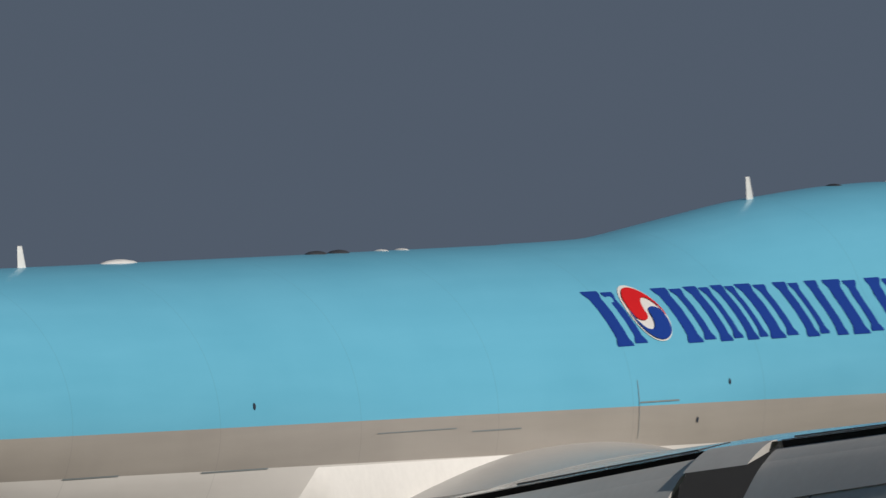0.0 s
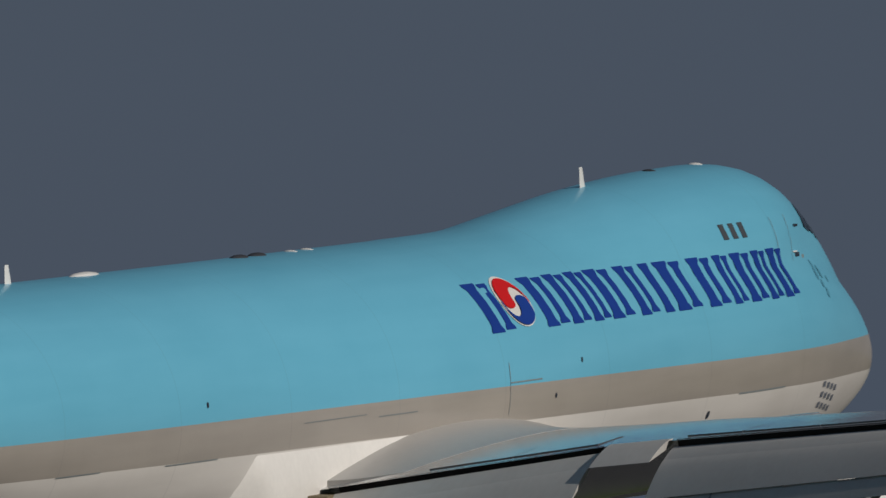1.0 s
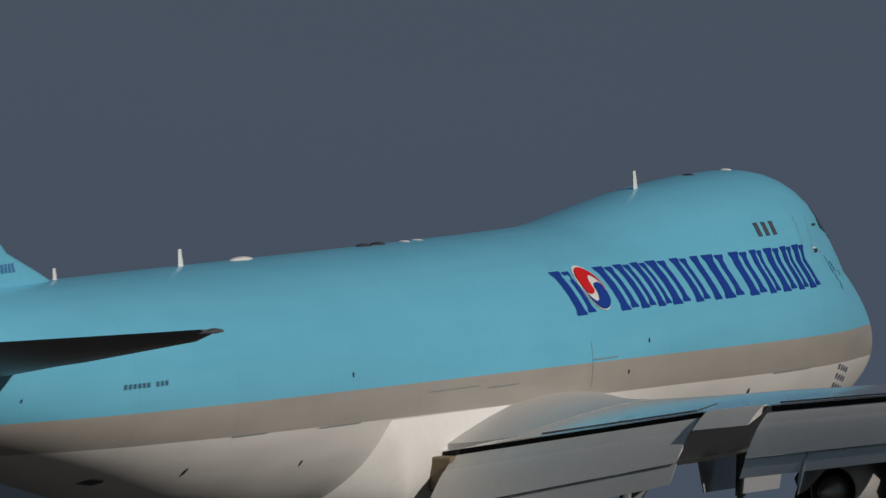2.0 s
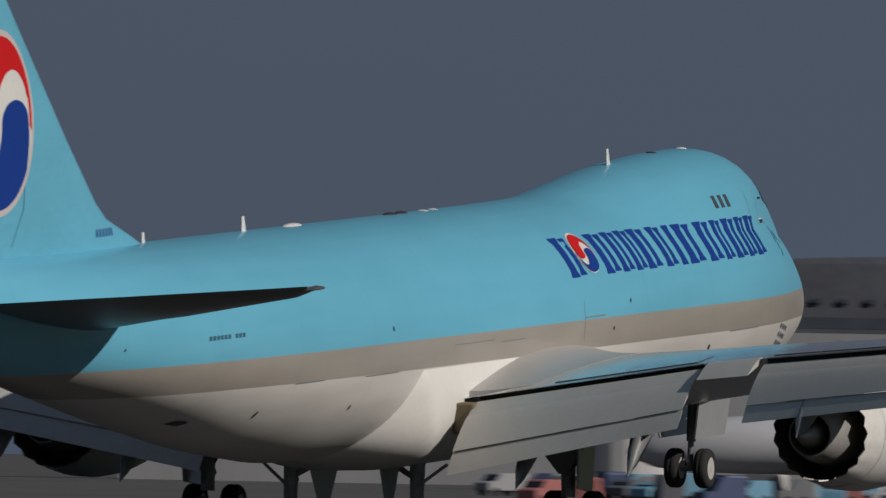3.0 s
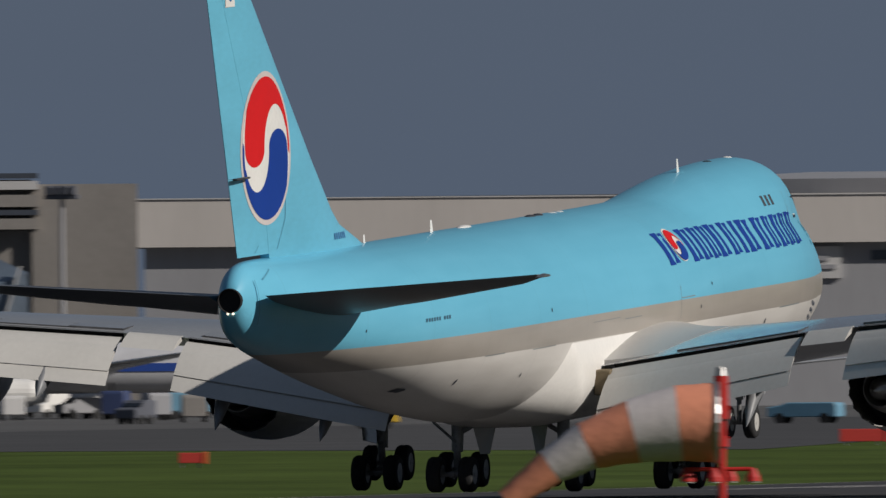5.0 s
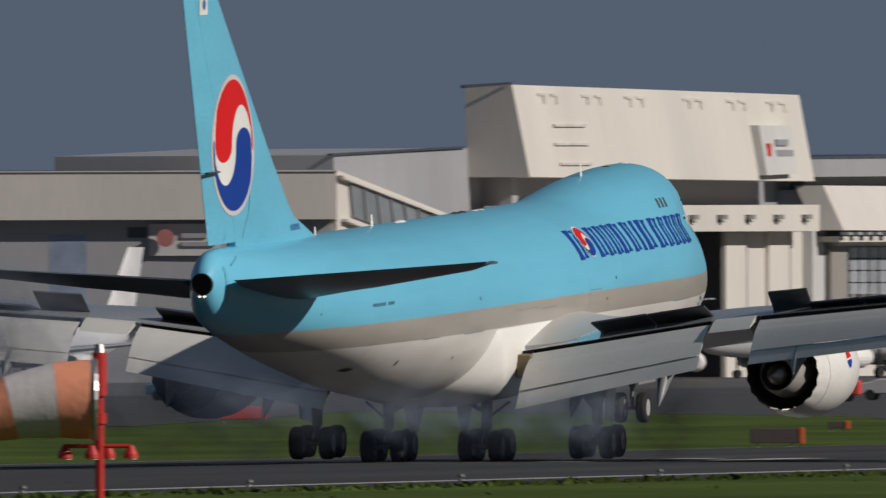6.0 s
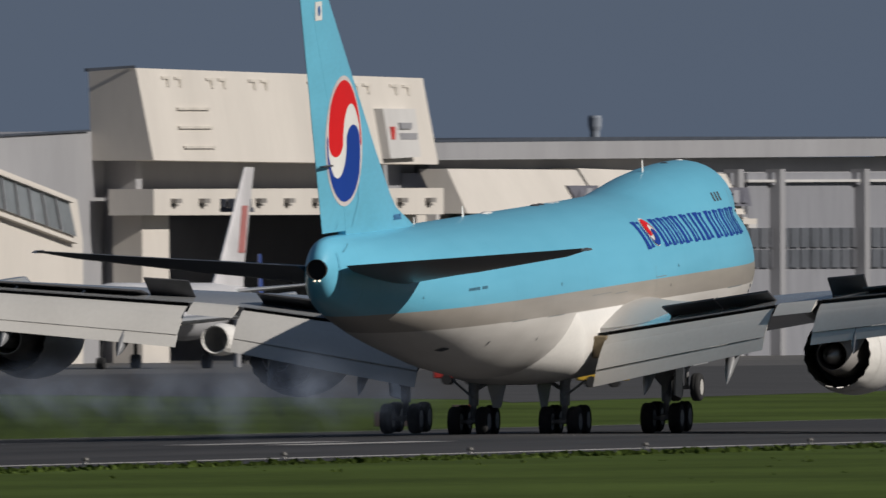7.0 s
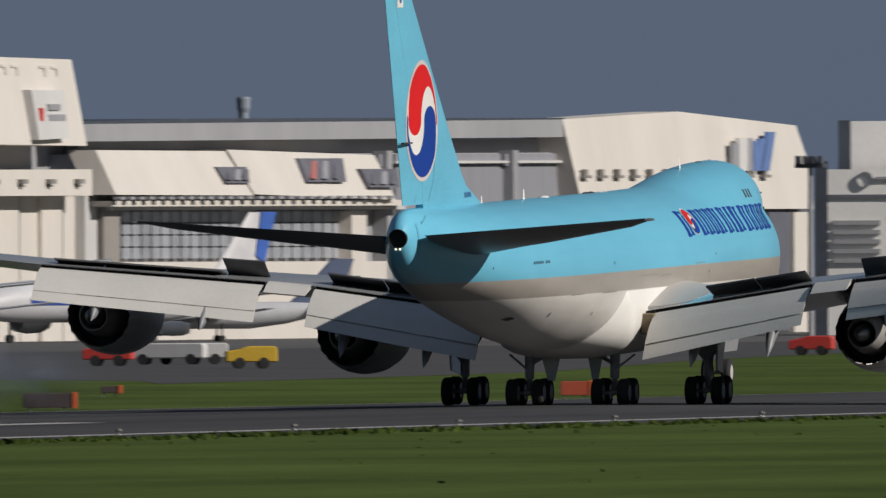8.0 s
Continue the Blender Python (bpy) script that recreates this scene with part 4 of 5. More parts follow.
def face(corners, depth, r=None, back_plane=None):
    """A wall panel on corners (bearing, height angle), on one upright face, thickened away from the viewer.
    r: plan distance; none: on the hangars' front line."""
    front, back = [], []
    for az, el, *out in corners:
        o = out[0] if out else 0.0
        d = far(az) - o / math.sin(radians(az)) if r is None else r - o
        p = spot(az, el, d)
        if el <= -0.11:
            p.z = 0.0
        front.append(p)
        shift = Vector((-1, 0, 0)) if r is None else Vector((-math.sin(radians(az)), math.cos(radians(az)), 0))
        back.append(p + shift * depth if back_plane is None else Vector((FRONT + back_plane, p.y, p.z)))
    return loft([front, back])


def quad(a0, a1, e0, e1, out=0.0):
    """Corner list of an upright panel between two bearings and two height angles."""
    return [(a0, e0, out), (a1, e0, out), (a1, e1, out), (a0, e1, out)]


LOW = -0.12


def cream_hangar():
    h = empty("maintenance_hangar", "tall cream maintenance hangar with a sloping fascia and open doorway", "hangar")
    fascia = part("fascia", face([(14.1385, 0.566, 0), (13.4735, 0.540, 0), (13.4375, 0.340, 1.6), (14.0974, 0.352, 1.6)], 4.6, back_plane=-4.8), M_CREAM, h)
    part("fascia_roof_edge", face([(14.25, 0.5655, -4.4), (14.139, 0.572, 0), (14.139, 0.5665, 0), (14.25, 0.558, -4.4)], 0.3), M_ROOF, h)
    # Grey instead of cream puts the recess's shade into the colour.
    part("recess_shade_wall", face(quad(14.135, 13.45, 0.350, 0.284, -4.5), 1.0), M_GREYCLAD, h)
    part("end_wall", face(quad(14.139, 14.125, 0.36, LOW, -1.5), 16), M_GREYCLAD, h)
    part("lintel", face(quad(14.0976, 13.426, 0.2855, 0.2245, 1.9), 4.6), M_CREAM, h)
    part("end_pier", face(quad(14.125, 14.062, 0.2245, LOW, -0.5), 3.0), M_CREAM, h)
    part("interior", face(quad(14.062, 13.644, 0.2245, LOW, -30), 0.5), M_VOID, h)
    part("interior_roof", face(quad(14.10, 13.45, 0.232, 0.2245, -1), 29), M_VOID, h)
    for k in range(4):
        a = 13.644 - k * 0.0503
        part("door_leaf", face(quad(a, a - 0.0480, 0.2245, LOW, -0.6 - 0.5 * (k % 2)), 0.5), M_CREAM, h)
    part("end_pier", face(quad(13.443, 13.415, 0.2245, LOW, 0), 3.0), M_PALECLAD, h)
    # paired vent boxes high on the fascia
    for a in (14.076, 14.047, 13.974, 13.945, 13.875, 13.848, 13.739, 13.712, 13.638, 13.611, 13.547, 13.519):
        f = (14.1385 - a) / 0.665
        e = 0.549 - 0.026 * f
        part("fascia_vent", face(quad(a, a - 0.018, e, e - 0.006, 0.32), 0.6), M_VENT, fascia, "small tan vent box")
        part("fascia_vent", face(quad(a - 0.012, a - 0.018, e - 0.006, e - 0.024, 0.42), 0.6), M_VENT, fascia, "small tan vent box")
    for a0, a1, e in ((14.039, 13.9657, 0.474), (14.0364, 13.9579, 0.431), (14.0233, 13.9526, 0.385)):
        part("fascia_louvre", face(quad(a0, a1, e, e - 0.006, 0.95 + (0.474 - e) * 7.4), 0.5), M_VENT, fascia, "thin grey louvre")
    part("sign_board", face([(13.566, 0.470, 1.6), (13.4907, 0.469, 1.6), (13.478, 0.358, 2.4), (13.548, 0.354, 2.4)], 1.3), M_PALECLAD, h, "pale grey sign board")
    for a0, a1, e0, e1, m in ((13.545, 13.537, 0.428, 0.398, M_SIGNRED), (13.524, 13.498, 0.437, 0.423, M_SIGNGREY), (13.524, 13.486, 0.413, 0.398, M_SIGNGREY)):
        part("sign_bar", face(quad(a0, a1, e0, e1, 2.15), 0.3), m, h, "plain painted sign bar")
    for k in range(10):
        a = 14.045 - 0.0655 * k
        bm = face(quad(a, a - 0.013, 0.263, 0.252, 2.5), 0.65)
        add_mesh(bm, face(quad(a + 0.001, a - 0.006, 0.250, 0.245, 2.3), 0.4))
        part("lintel_lamp", bm, M_BRONZE, h, "dark floodlight housing")
    part("back_hall", face(quad(14.56, 13.40, 0.372, LOW, -34), 60), M_GREYCLAD, h)
    # The hall's grey also stands for the wall's shade.
    bm = face([(14.552, 0.4037, -4.7), (14.248, 0.4196, -4.7), (14.125, 0.4196, -4.7), (14.125, LOW, -4.7), (14.552, LOW, -4.7)], 28)
    part("side_hall", bm, M_GREYCLAD, h, "side hall, grey put in for its shaded wall")
    part("roof_edge", face([(14.556, 0.4075, -4.4), (14.245, 0.4235, -4.4), (14.245, 0.4190, -4.4), (14.556, 0.4030, -4.4)], 0.5), M_ROOF, h)
    return h


def wedge_building():
    h = empty("wedge_building", "cream building with a slanting roofline and tilted dark glazing", "building")
    r = None
    part("wall", face([(14.545, 0.370), (14.275, 0.262), (14.262, 0.165), (14.262, LOW), (14.545, LOW)], 18, r), M_CREAM, h)
    part("slanted_glazing", face([(14.512, 0.338, 0.3), (14.293, 0.254, 0.3), (14.277, 0.176, 0.3), (14.506, 0.262, 0.3)], 0.25, r), M_WEDGEGLASS, h, "tilted dark glass band")
    bm = face([(14.530, 0.357, 0.7), (14.283, 0.262, 0.7), (14.2815, 0.254, 0.7), (14.5275, 0.349, 0.7)], 0.6, r)
    part("glazing_frame", bm, M_CREAM, h)
    part("glazing_frame", face([(14.52, 0.256, 0.7), (14.272, 0.165, 0.7), (14.272, 0.159, 0.7), (14.52, 0.250, 0.7)], 0.6, r), M_CREAM, h)
    for k in range(1, 7):
        f = k / 7
        a0, e0, a1, e1 = 14.512 - 0.219 * f, 0.338 - 0.084 * f, 14.506 - 0.229 * f, 0.262 - 0.086 * f
        part("mullion", face([(a0, e0, 0.5), (a0 - 0.0015, e0, 0.5), (a1 - 0.0015, e1, 0.5), (a1, e1, 0.5)], 0.3, r), M_SIGNGREY, h)
    return h


def long_workshop():
    h = empty("long_workshop", "long flat-roofed workshop with a cream fascia over grey walls", "building")
    r = 2360
    part("fascia", face(quad(16.445, 14.545, 0.366, 0.2555), 30, r), M_WORKCLAD, h)
    part("wall", face(quad(16.43, 14.56, 0.2555, LOW, -1.5), 28, r), M_GREYCLAD, h)
    part("roof_edge", face(quad(16.447, 14.543, 0.3685, 0.366, 0.15), 1.0, r), M_PALECLAD, h)
    for a0, a1, e in ((15.212, 15.125, 0.222), (16.05, 15.96, 0.222), (15.62, 15.53, 0.222)):
        # Panel on the solid wall, coloured for the dark of an opening.
        part("doorway", face(quad(a0, a1, e, LOW, -1.2), 0.5, r), M_VOID, h, "panel for a dark open doorway")
    for a0, a1, e0, e1 in ((15.42, 15.36, 0.236, 0.214), (15.03, 14.985, 0.238, 0.214), (14.745, 14.70, 0.236, 0.214), (15.86, 15.80, 0.236, 0.214), (14.70 - 0.06, 14.62, 0.236, 0.214)):
        part("window", face(quad(a0, a1, e0, e1, -1.2), 0.4, r), M_PANE, h, "small dark window")
    part("sign_board", face(quad(14.980, 14.815, 0.246, 0.172, -0.9), 0.5, r), M_PALECLAD, h, "pale sign board")
    bm = bmesh.new()
    bmesh.ops.create_cone(bm, cap_ends=True, segments=24, radius1=0.85, radius2=0.85, depth=0.3, matrix=Matrix.Translation(spot(14.942, 0.213, r + 0.1)) @ pose(0, 0, 0, 90, 0, 14.9))
    part("sign_disc", bm, M_FADED, h, "plain faded red sign disc")
    for a0, a1, e0, e1 in ((14.905, 14.845, 0.224, 0.213), (14.905, 14.828, 0.204, 0.194)):
        part("sign_bar", face(quad(a0, a1, e0, e1, -0.7), 0.2, r), M_SIGNGREY, h, "plain grey sign bar")
    return h


def banded_terminal():
    h = empty("banded_terminal", "brown-grey terminal with horizontal bands and a sloping glazed front", "building")
    r = 2420
    part("hall", face(quad(17.075, 16.69, 0.415, LOW, -2), 30, r), M_TANCLAD, h)
    for e0, e1, m in ((0.430, 0.418, M_ROOF), (0.412, 0.392, M_PALECLAD), (0.380, 0.352, M_TANCLAD), (0.345, 0.333, M_ROOF), (0.325, 0.300, M_TANCLAD)):
        part("band", face(quad(17.085, 16.675, e0, e1, 0.2), 2.0, r), m, h, "long horizontal wall band")
    part("stair_block", face(quad(16.69, 16.445, 0.404, LOW, -1), 30, r), M_TANCLAD, h)
    part("side_block", face(quad(17.19, 17.075, 0.436, LOW, -2), 30, r), M_DARKCLAD, h)
    part("sloped_roof", face([(17.115, 0.345, 2), (16.99, 0.335, 2), (16.70, 0.20, 14), (16.70, 0.06, 14), (17.05, 0.06, 14)], 2.0, r), M_SLOPEGLASS, h, "sloping blue-grey glazed roof")
    for k in range(5):
        f = k / 4
        a, e = 17.08 - 0.36 * f, 0.345 - 0.13 * f
        part("roof_rib", face([(a, e, 14.6), (a - 0.006, e, 14.6), (a + 0.03, e - 0.12, 14.6), (a + 0.036, e - 0.12, 14.6)], 0.4, r), M_PALECLAD, h)
    return h


def dark_mound():
    h = empty("dark_hall", "long dark brown hall with a low roofline under trees", "building")
    r = 2620
    part("hall", face([(18.35, 0.4036), (18.29, 0.412), (17.99, 0.430), (17.62, 0.442), (17.40, 0.453), (17.19, 0.443), (17.05, 0.43), (17.05, LOW), (18.35, LOW)], 30, r), M_DARKCLAD, h)
    part("lower_wall", face(quad(19.6, 17.2, 0.255, LOW, 20), 14, r), M_GREYCLAD, h, "grey lower wall")
    part("stripe", face(quad(19.6, 17.2, 0.292, 0.266, 12), 8, r), M_ROOF, h, "dark blue wall stripe")
    for k in range(16):
        a = 18.25 - 0.062 * k
        part("wall_lamp", face(quad(a, a - 0.02, 0.335, 0.325, 0.5), 0.5, r), M_ROOF, h)
    part("tank", lathe([(0, 5), (13, 5), (15, 4), (16.3, 2), (16.6, 0.1)], "z", 24, spot(18.425, 0, 2400) * 1.0 - Vector((0, 0, EYE[2])), caps=True), M_PALECLAD, h, "pale round tank")
    return h


def roof_trees():
    """Small round-headed trees that look over the dark hall's roof."""
    rng = random.Random(8)
    leaf = material("far_foliage", (0.072, 0.082, 0.078), 0.9, vary=0.25, scale=0.8)
    bark = material("far_bark", (0.08, 0.06, 0.05), 0.9)
    for k in range(13):
        a, s = 17.64 - 0.055 * k + rng.gauss(0, 0.01), 1.5 + 0.7 * rng.random()
        e = float(np.interp(a, [17.05, 17.19, 17.40, 17.62], [0.430, 0.443, 0.453, 0.442])) - 0.002 * rng.random()
        foot = spot(a, 0, 2668)
        foot.z = 0.0
        top = EYE[2] + 2668 * math.tan(radians(e + 0.007))
        tree = empty("tree", "far dark green tree behind a dark hall", "tree", "trees behind the hall")
        tree.location = foot
        part("trunk", rod((0, 0, 0), (0, 0, top - s), 0.3, 0.12), bark, tree)
        bm = bmesh.new()
        for _ in range(46):
            c = Vector((rng.gauss(0, s), rng.gauss(0, s), top - s * 0.7 + rng.gauss(0, s * 0.28)))
            bmesh.ops.create_icosphere(bm, subdivisions=1, radius=0.3 + 0.5 * rng.random(), matrix=Matrix.Translation(c))
        for v in bm.verts:
            v.co += Vector((rng.gauss(0, 0.12), rng.gauss(0, 0.12), rng.gauss(0, 0.12)))
        part("crown", bm, leaf, tree)


def grey_hangar():
    h = empty("grey_hangar", "long grey hangar with cream canopies, window grids and pilasters", "hangar")
    r = None
    part("upper_fascia", face([(13.46, 0.391), (12.33, 0.3968), (12.33, 0.356), (13.46, 0.350)], 40, r), M_GREYCLAD, h)
    part("roof_edge", face([(13.46, 0.396), (13.20, 0.402), (12.9, 0.4025), (12.33, 0.4005), (12.33, 0.3966), (13.46, 0.3905)], 36, r), M_ROOF, h, "dark blue-grey roof edge")
    # Set-back strip put in as the shade band under the fascia.
    part("recessed_shade_band", face(quad(13.46, 12.33, 0.354, 0.318, -3), 30, r), M_GREYCLAD, h)
    part("wall", face(quad(13.46, 12.33, 0.320, LOW, -1.5), 34, r), M_GREYCLAD, h)
    for (a0, a1, b0, b1) in ((13.418, 13.118, 13.371, 13.052), (13.114, 12.772, 13.050, 12.722)):
        c = part("canopy", face([(a0, 0.330, 0.5), (a1, 0.3265 if a0 > 13.2 else 0.316, 0.5), (b1, 0.2235 if a0 > 13.2 else 0.212, 3.0), (b0, 0.2263, 3.0)], 3.0, r), M_CREAM, h, "cream sloping canopy")
        for k in range(14):
            a = b0 - (b0 - b1) * (k + 0.5) / 14
            part("canopy_bracket", face(quad(a, a - 0.010, 0.222, 0.215, 3.4), 0.8, r), M_SIGNGREY, c)
    part("ledge", face(quad(13.38, 12.70, 0.212, 0.199, 2.4), 4, r), M_CREAM, h, "cream ledge")
    # Strip put in for the ledge's shadow on the wall.
    part("ledge_shade_strip", face(quad(13.38, 12.70, 0.199, 0.190, 1.4), 3, r), M_PALECLAD, h)

    def slope(e):
        return 0.85 + 2.5 * (0.33 - e) / 0.1065
    for a0, a1, e0, e1 in ((13.137, 13.068, 0.290, 0.252), (12.947, 12.845, 0.309, 0.254), (12.803, 12.720, 0.284, 0.241)):
        p = part("poster_panel", face([(a0, e0, slope(e0)), (a1, e0, slope(e0)), (a1 - 0.008, e1, slope(e1)), (a0 - 0.022, e1, slope(e1))], 0.5, r), M_POSTER, h, "dark square panel with plain marks")
        for k in range(3):
            aa = a0 - 0.018 - (a0 - a1) * (0.12 + 0.26 * k)
            part("poster_mark", face([(aa, e0 - 0.006, slope(e0) + 0.15), (aa - 0.012, e0 - 0.006, slope(e0) + 0.15), (aa - 0.012, e1 + 0.008, slope(e1) + 0.15), (aa, e1 + 0.008, slope(e1) + 0.15)], 0.25, r), M_FADED if k == 0 and a0 < 13 and a0 > 12.9 else (M_POSTER, M_SIGNGREY)[k % 2], p, "plain painted mark")
    for lo, hi in ((13.358, 13.085), (13.035, 12.845)):
        n = 12 if lo > 13.2 else 8
        for i in range(n):
            for j in range(4):
                a0 = lo - (lo - hi) * (i + 0.08) / n
                a1 = lo - (lo - hi) * (i + 0.92) / n
                e0 = 0.187 - 0.028 * j
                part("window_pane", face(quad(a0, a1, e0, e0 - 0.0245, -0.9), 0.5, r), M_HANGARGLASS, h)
    part("door_wall", face(quad(12.722, 12.33, 0.318, LOW, -1.0), 1.2, r), M_DOORGREY, h, "grey hangar door wall")
    part("low_wall", face(quad(13.36, 12.74, 0.070, LOW, 0.2), 1.5, r), M_CREAM, h, "cream lower wall")
    part("brown_pier", face(quad(13.40, 13.362, 0.19, LOW, 0.6), 2, r), M_TANCLAD, h)
    part("white_pier", face(quad(12.825, 12.79, 0.187, LOW, 0.6), 2, r), M_CREAM, h)
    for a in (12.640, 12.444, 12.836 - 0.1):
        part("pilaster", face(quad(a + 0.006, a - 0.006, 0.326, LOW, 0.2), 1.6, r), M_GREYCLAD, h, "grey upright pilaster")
        # Darker strip beside each pilaster stands in for its shadow.
        part("pilaster_shade", face(quad(a + 0.024, a + 0.006, 0.318, 0.29, -0.4), 1, r), M_DOORGREY, h)
    part("rail", face(quad(12.72, 12.33, 0.302, 0.296, -0.3), 1, r), M_PALECLAD, h)
    for i in range(16):
        a0 = 12.715 - 0.0235 * i
        for e0, e1 in ((0.190, 0.145), (0.140, 0.098)):
            part("door_pane", face(quad(a0, a0 - 0.020, e0, e1, -0.7), 0.4, r), M_DOORGLASS, h)
    return h


def white_hangar():
    h = empty("white_hangar", "white hangar with a peaked fascia, lamp row and striped blue mark", "hangar")
    f = part("fascia", face([(12.336, 0.397, 0), (12.068, 0.414, 0), (11.795, 0.3805, 0), (11.768, 0.300, 0.8), (11.7545, 0.1875, 1.8), (12.289, 0.1885, 1.8)], 5), M_CREAM, h)
    # Soffit and back wall are coloured dark for the shade inside.
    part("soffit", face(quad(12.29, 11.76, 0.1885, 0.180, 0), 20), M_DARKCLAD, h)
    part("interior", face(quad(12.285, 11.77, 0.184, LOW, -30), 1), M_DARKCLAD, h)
    for a0, a1, m in ((12.29, 12.27, M_PALECLAD), (12.23, 12.20, M_GREYCLAD), (12.165, 12.15, M_PALECLAD), (12.10, 12.06, M_GREYCLAD), (12.00, 11.95, M_PALECLAD), (11.90, 11.86, M_GREYCLAD), (11.80, 11.765, M_CREAM)):
        part("door_leaf", face(quad(a0, a1, 0.184, LOW, -3), 0.6), m, h)
    for k in range(12):
        a = 12.283 - 0.0378 * k
        bm = face(quad(a, a - 0.006, 0.281, 0.267, 1.75), 0.5)
        add_mesh(bm, face(quad(a, a - 0.015, 0.267, 0.260, 1.9), 0.6))
        part("fascia_lamp", bm, M_BRONZE, f, "dark bracket floodlight")
    for k, (a0, w, m, top) in enumerate(((11.94, 0.012, M_SIGNGREY, 0.340), (11.926, 0.020, M_PALECLAD, 0.352), (11.905, 0.010, M_SIGNGREY, 0.352), (11.893, 0.010, M_DULLBLUE, 0.345), (11.878, 0.014, M_DULLBLUE, 0.350), (11.858, 0.016, M_DULLBLUE, 0.366))):
        part("mark_bar", face([(a0, top, 1.6), (a0 - w, top, 1.6), (a0 - w + 0.014 * (k > 3), 0.276, 1.9), (a0 + 0.014 * (k > 3), 0.276, 1.9)], 0.5), m, f, "plain slanted mark bar")
    return h


def pale_workshop():
    h = empty("pale_workshop", "pale flat workshop beside a blue stair tower", "building")
    r = 2720
    part("wall", face(quad(11.722, 10.9, 0.2785, LOW), 24, r), M_LITWALL, h)
    part("upper_hall", face(quad(11.668, 10.9, 0.390, 0.27, -26), 20, r), M_LITWALL, h)
    part("lift_tower", face(quad(11.697, 11.668, 0.392, 0.27, -25), 8, r), M_ROOF, h, "dark blue lift tower")
    part("stair_tower", face(quad(11.752, 11.722, 0.298, LOW, 4), 8, r), M_ROOF, h, "dark blue stair tower")
    part("wall_seam", face(quad(11.722, 10.9, 0.220, 0.213, 0.3), 0.5, r), M_DARKCLAD, h)
    bm = bmesh.new()
    bmesh.ops.create_cone(bm, cap_ends=False, segments=24, radius1=0.85, radius2=0.85, depth=0.4, matrix=Matrix.Translation(spot(11.632, 0.257, r - 0.3)) @ pose(0, 0, 0, 90, 0, 11.6))
    part("wall_ring", bm, M_SIGNGREY, h, "grey ring mark")
    part("wall_bar", face(quad(11.61, 11.55, 0.261, 0.255, 0.4), 0.3, r), M_SIGNGREY, h)
    for k in range(5):
        part("louvre", face(quad(11.71, 11.60, 0.16 - 0.022 * k, 0.15 - 0.022 * k, 0.4), 0.4, r), M_GREYCLAD, h)
    return h


def control_tower():
    h = empty("control_tower", "far grey control tower over the hangar roofs", "tower")
    a, r = 13.075, 3600
    foot = spot(a, 0, r) - Vector((0, 0, EYE[2]))
    top = r * math.tan(radians(0.452)) + EYE[2]
    part("shaft", lathe([(0, 0.9), (top - 2.2, 0.75)], "z", 12, foot), M_HAZEGREY, h)
    part("cab", lathe([(top - 2.2, 0.8), (top - 1.6, 1.0), (top - 0.3, 1.05), (top, 0.9), (top, 0.05)], "z", 12, foot), M_HAZEGREY, h, "dark glazed cab")
    return h


def lamp_mast(az, el, r):
    m = empty("apron_lamp_mast", "tall grey apron floodlight mast with a dark head", "lamp mast", "apron lamp masts")
    foot = spot(az, 0, r)
    foot.z = 0.0
    m.location = foot
    top = EYE[2] + r * math.tan(radians(el))
    part("pole", rod((0, 0, 0), (0, 0, top), 0.32, 0.2), M_GREYCLAD, m)
    bm = box(-1.5, 1.5, -0.5, 0.5, top - 1.2, top - 0.8, 0.05)
    for k in range(4):
        add_mesh(bm, box(-1.4 + 0.75 * k, -0.9 + 0.75 * k, -0.7, 0.2, top - 0.8, top, 0.05))
    part("lamp_head", bm, M_DARKCLAD, m, "dark floodlight cluster")
    return m


cream_hangar()
wedge_building()
long_workshop()
banded_terminal()
dark_mound()
roof_trees()
grey_hangar()
white_hangar()
pale_workshop()
control_tower()
for az, el, r in ((17.275, 0.395, 2100), (17.183, 0.409, 2100), (13.905, 0.262, 2250), (11.762, 0.310, 2450), (16.62, 0.40, 2200)):
    lamp_mast(az, el, r)


# ---- parked aeroplanes before the hangars ----
# White fuselages greyed in the colour to mimic haze.
M_PARKED = material("hazed_airliner_white", (0.52, 0.52, 0.54), 0.5, vary=0.1, scale=0.4)


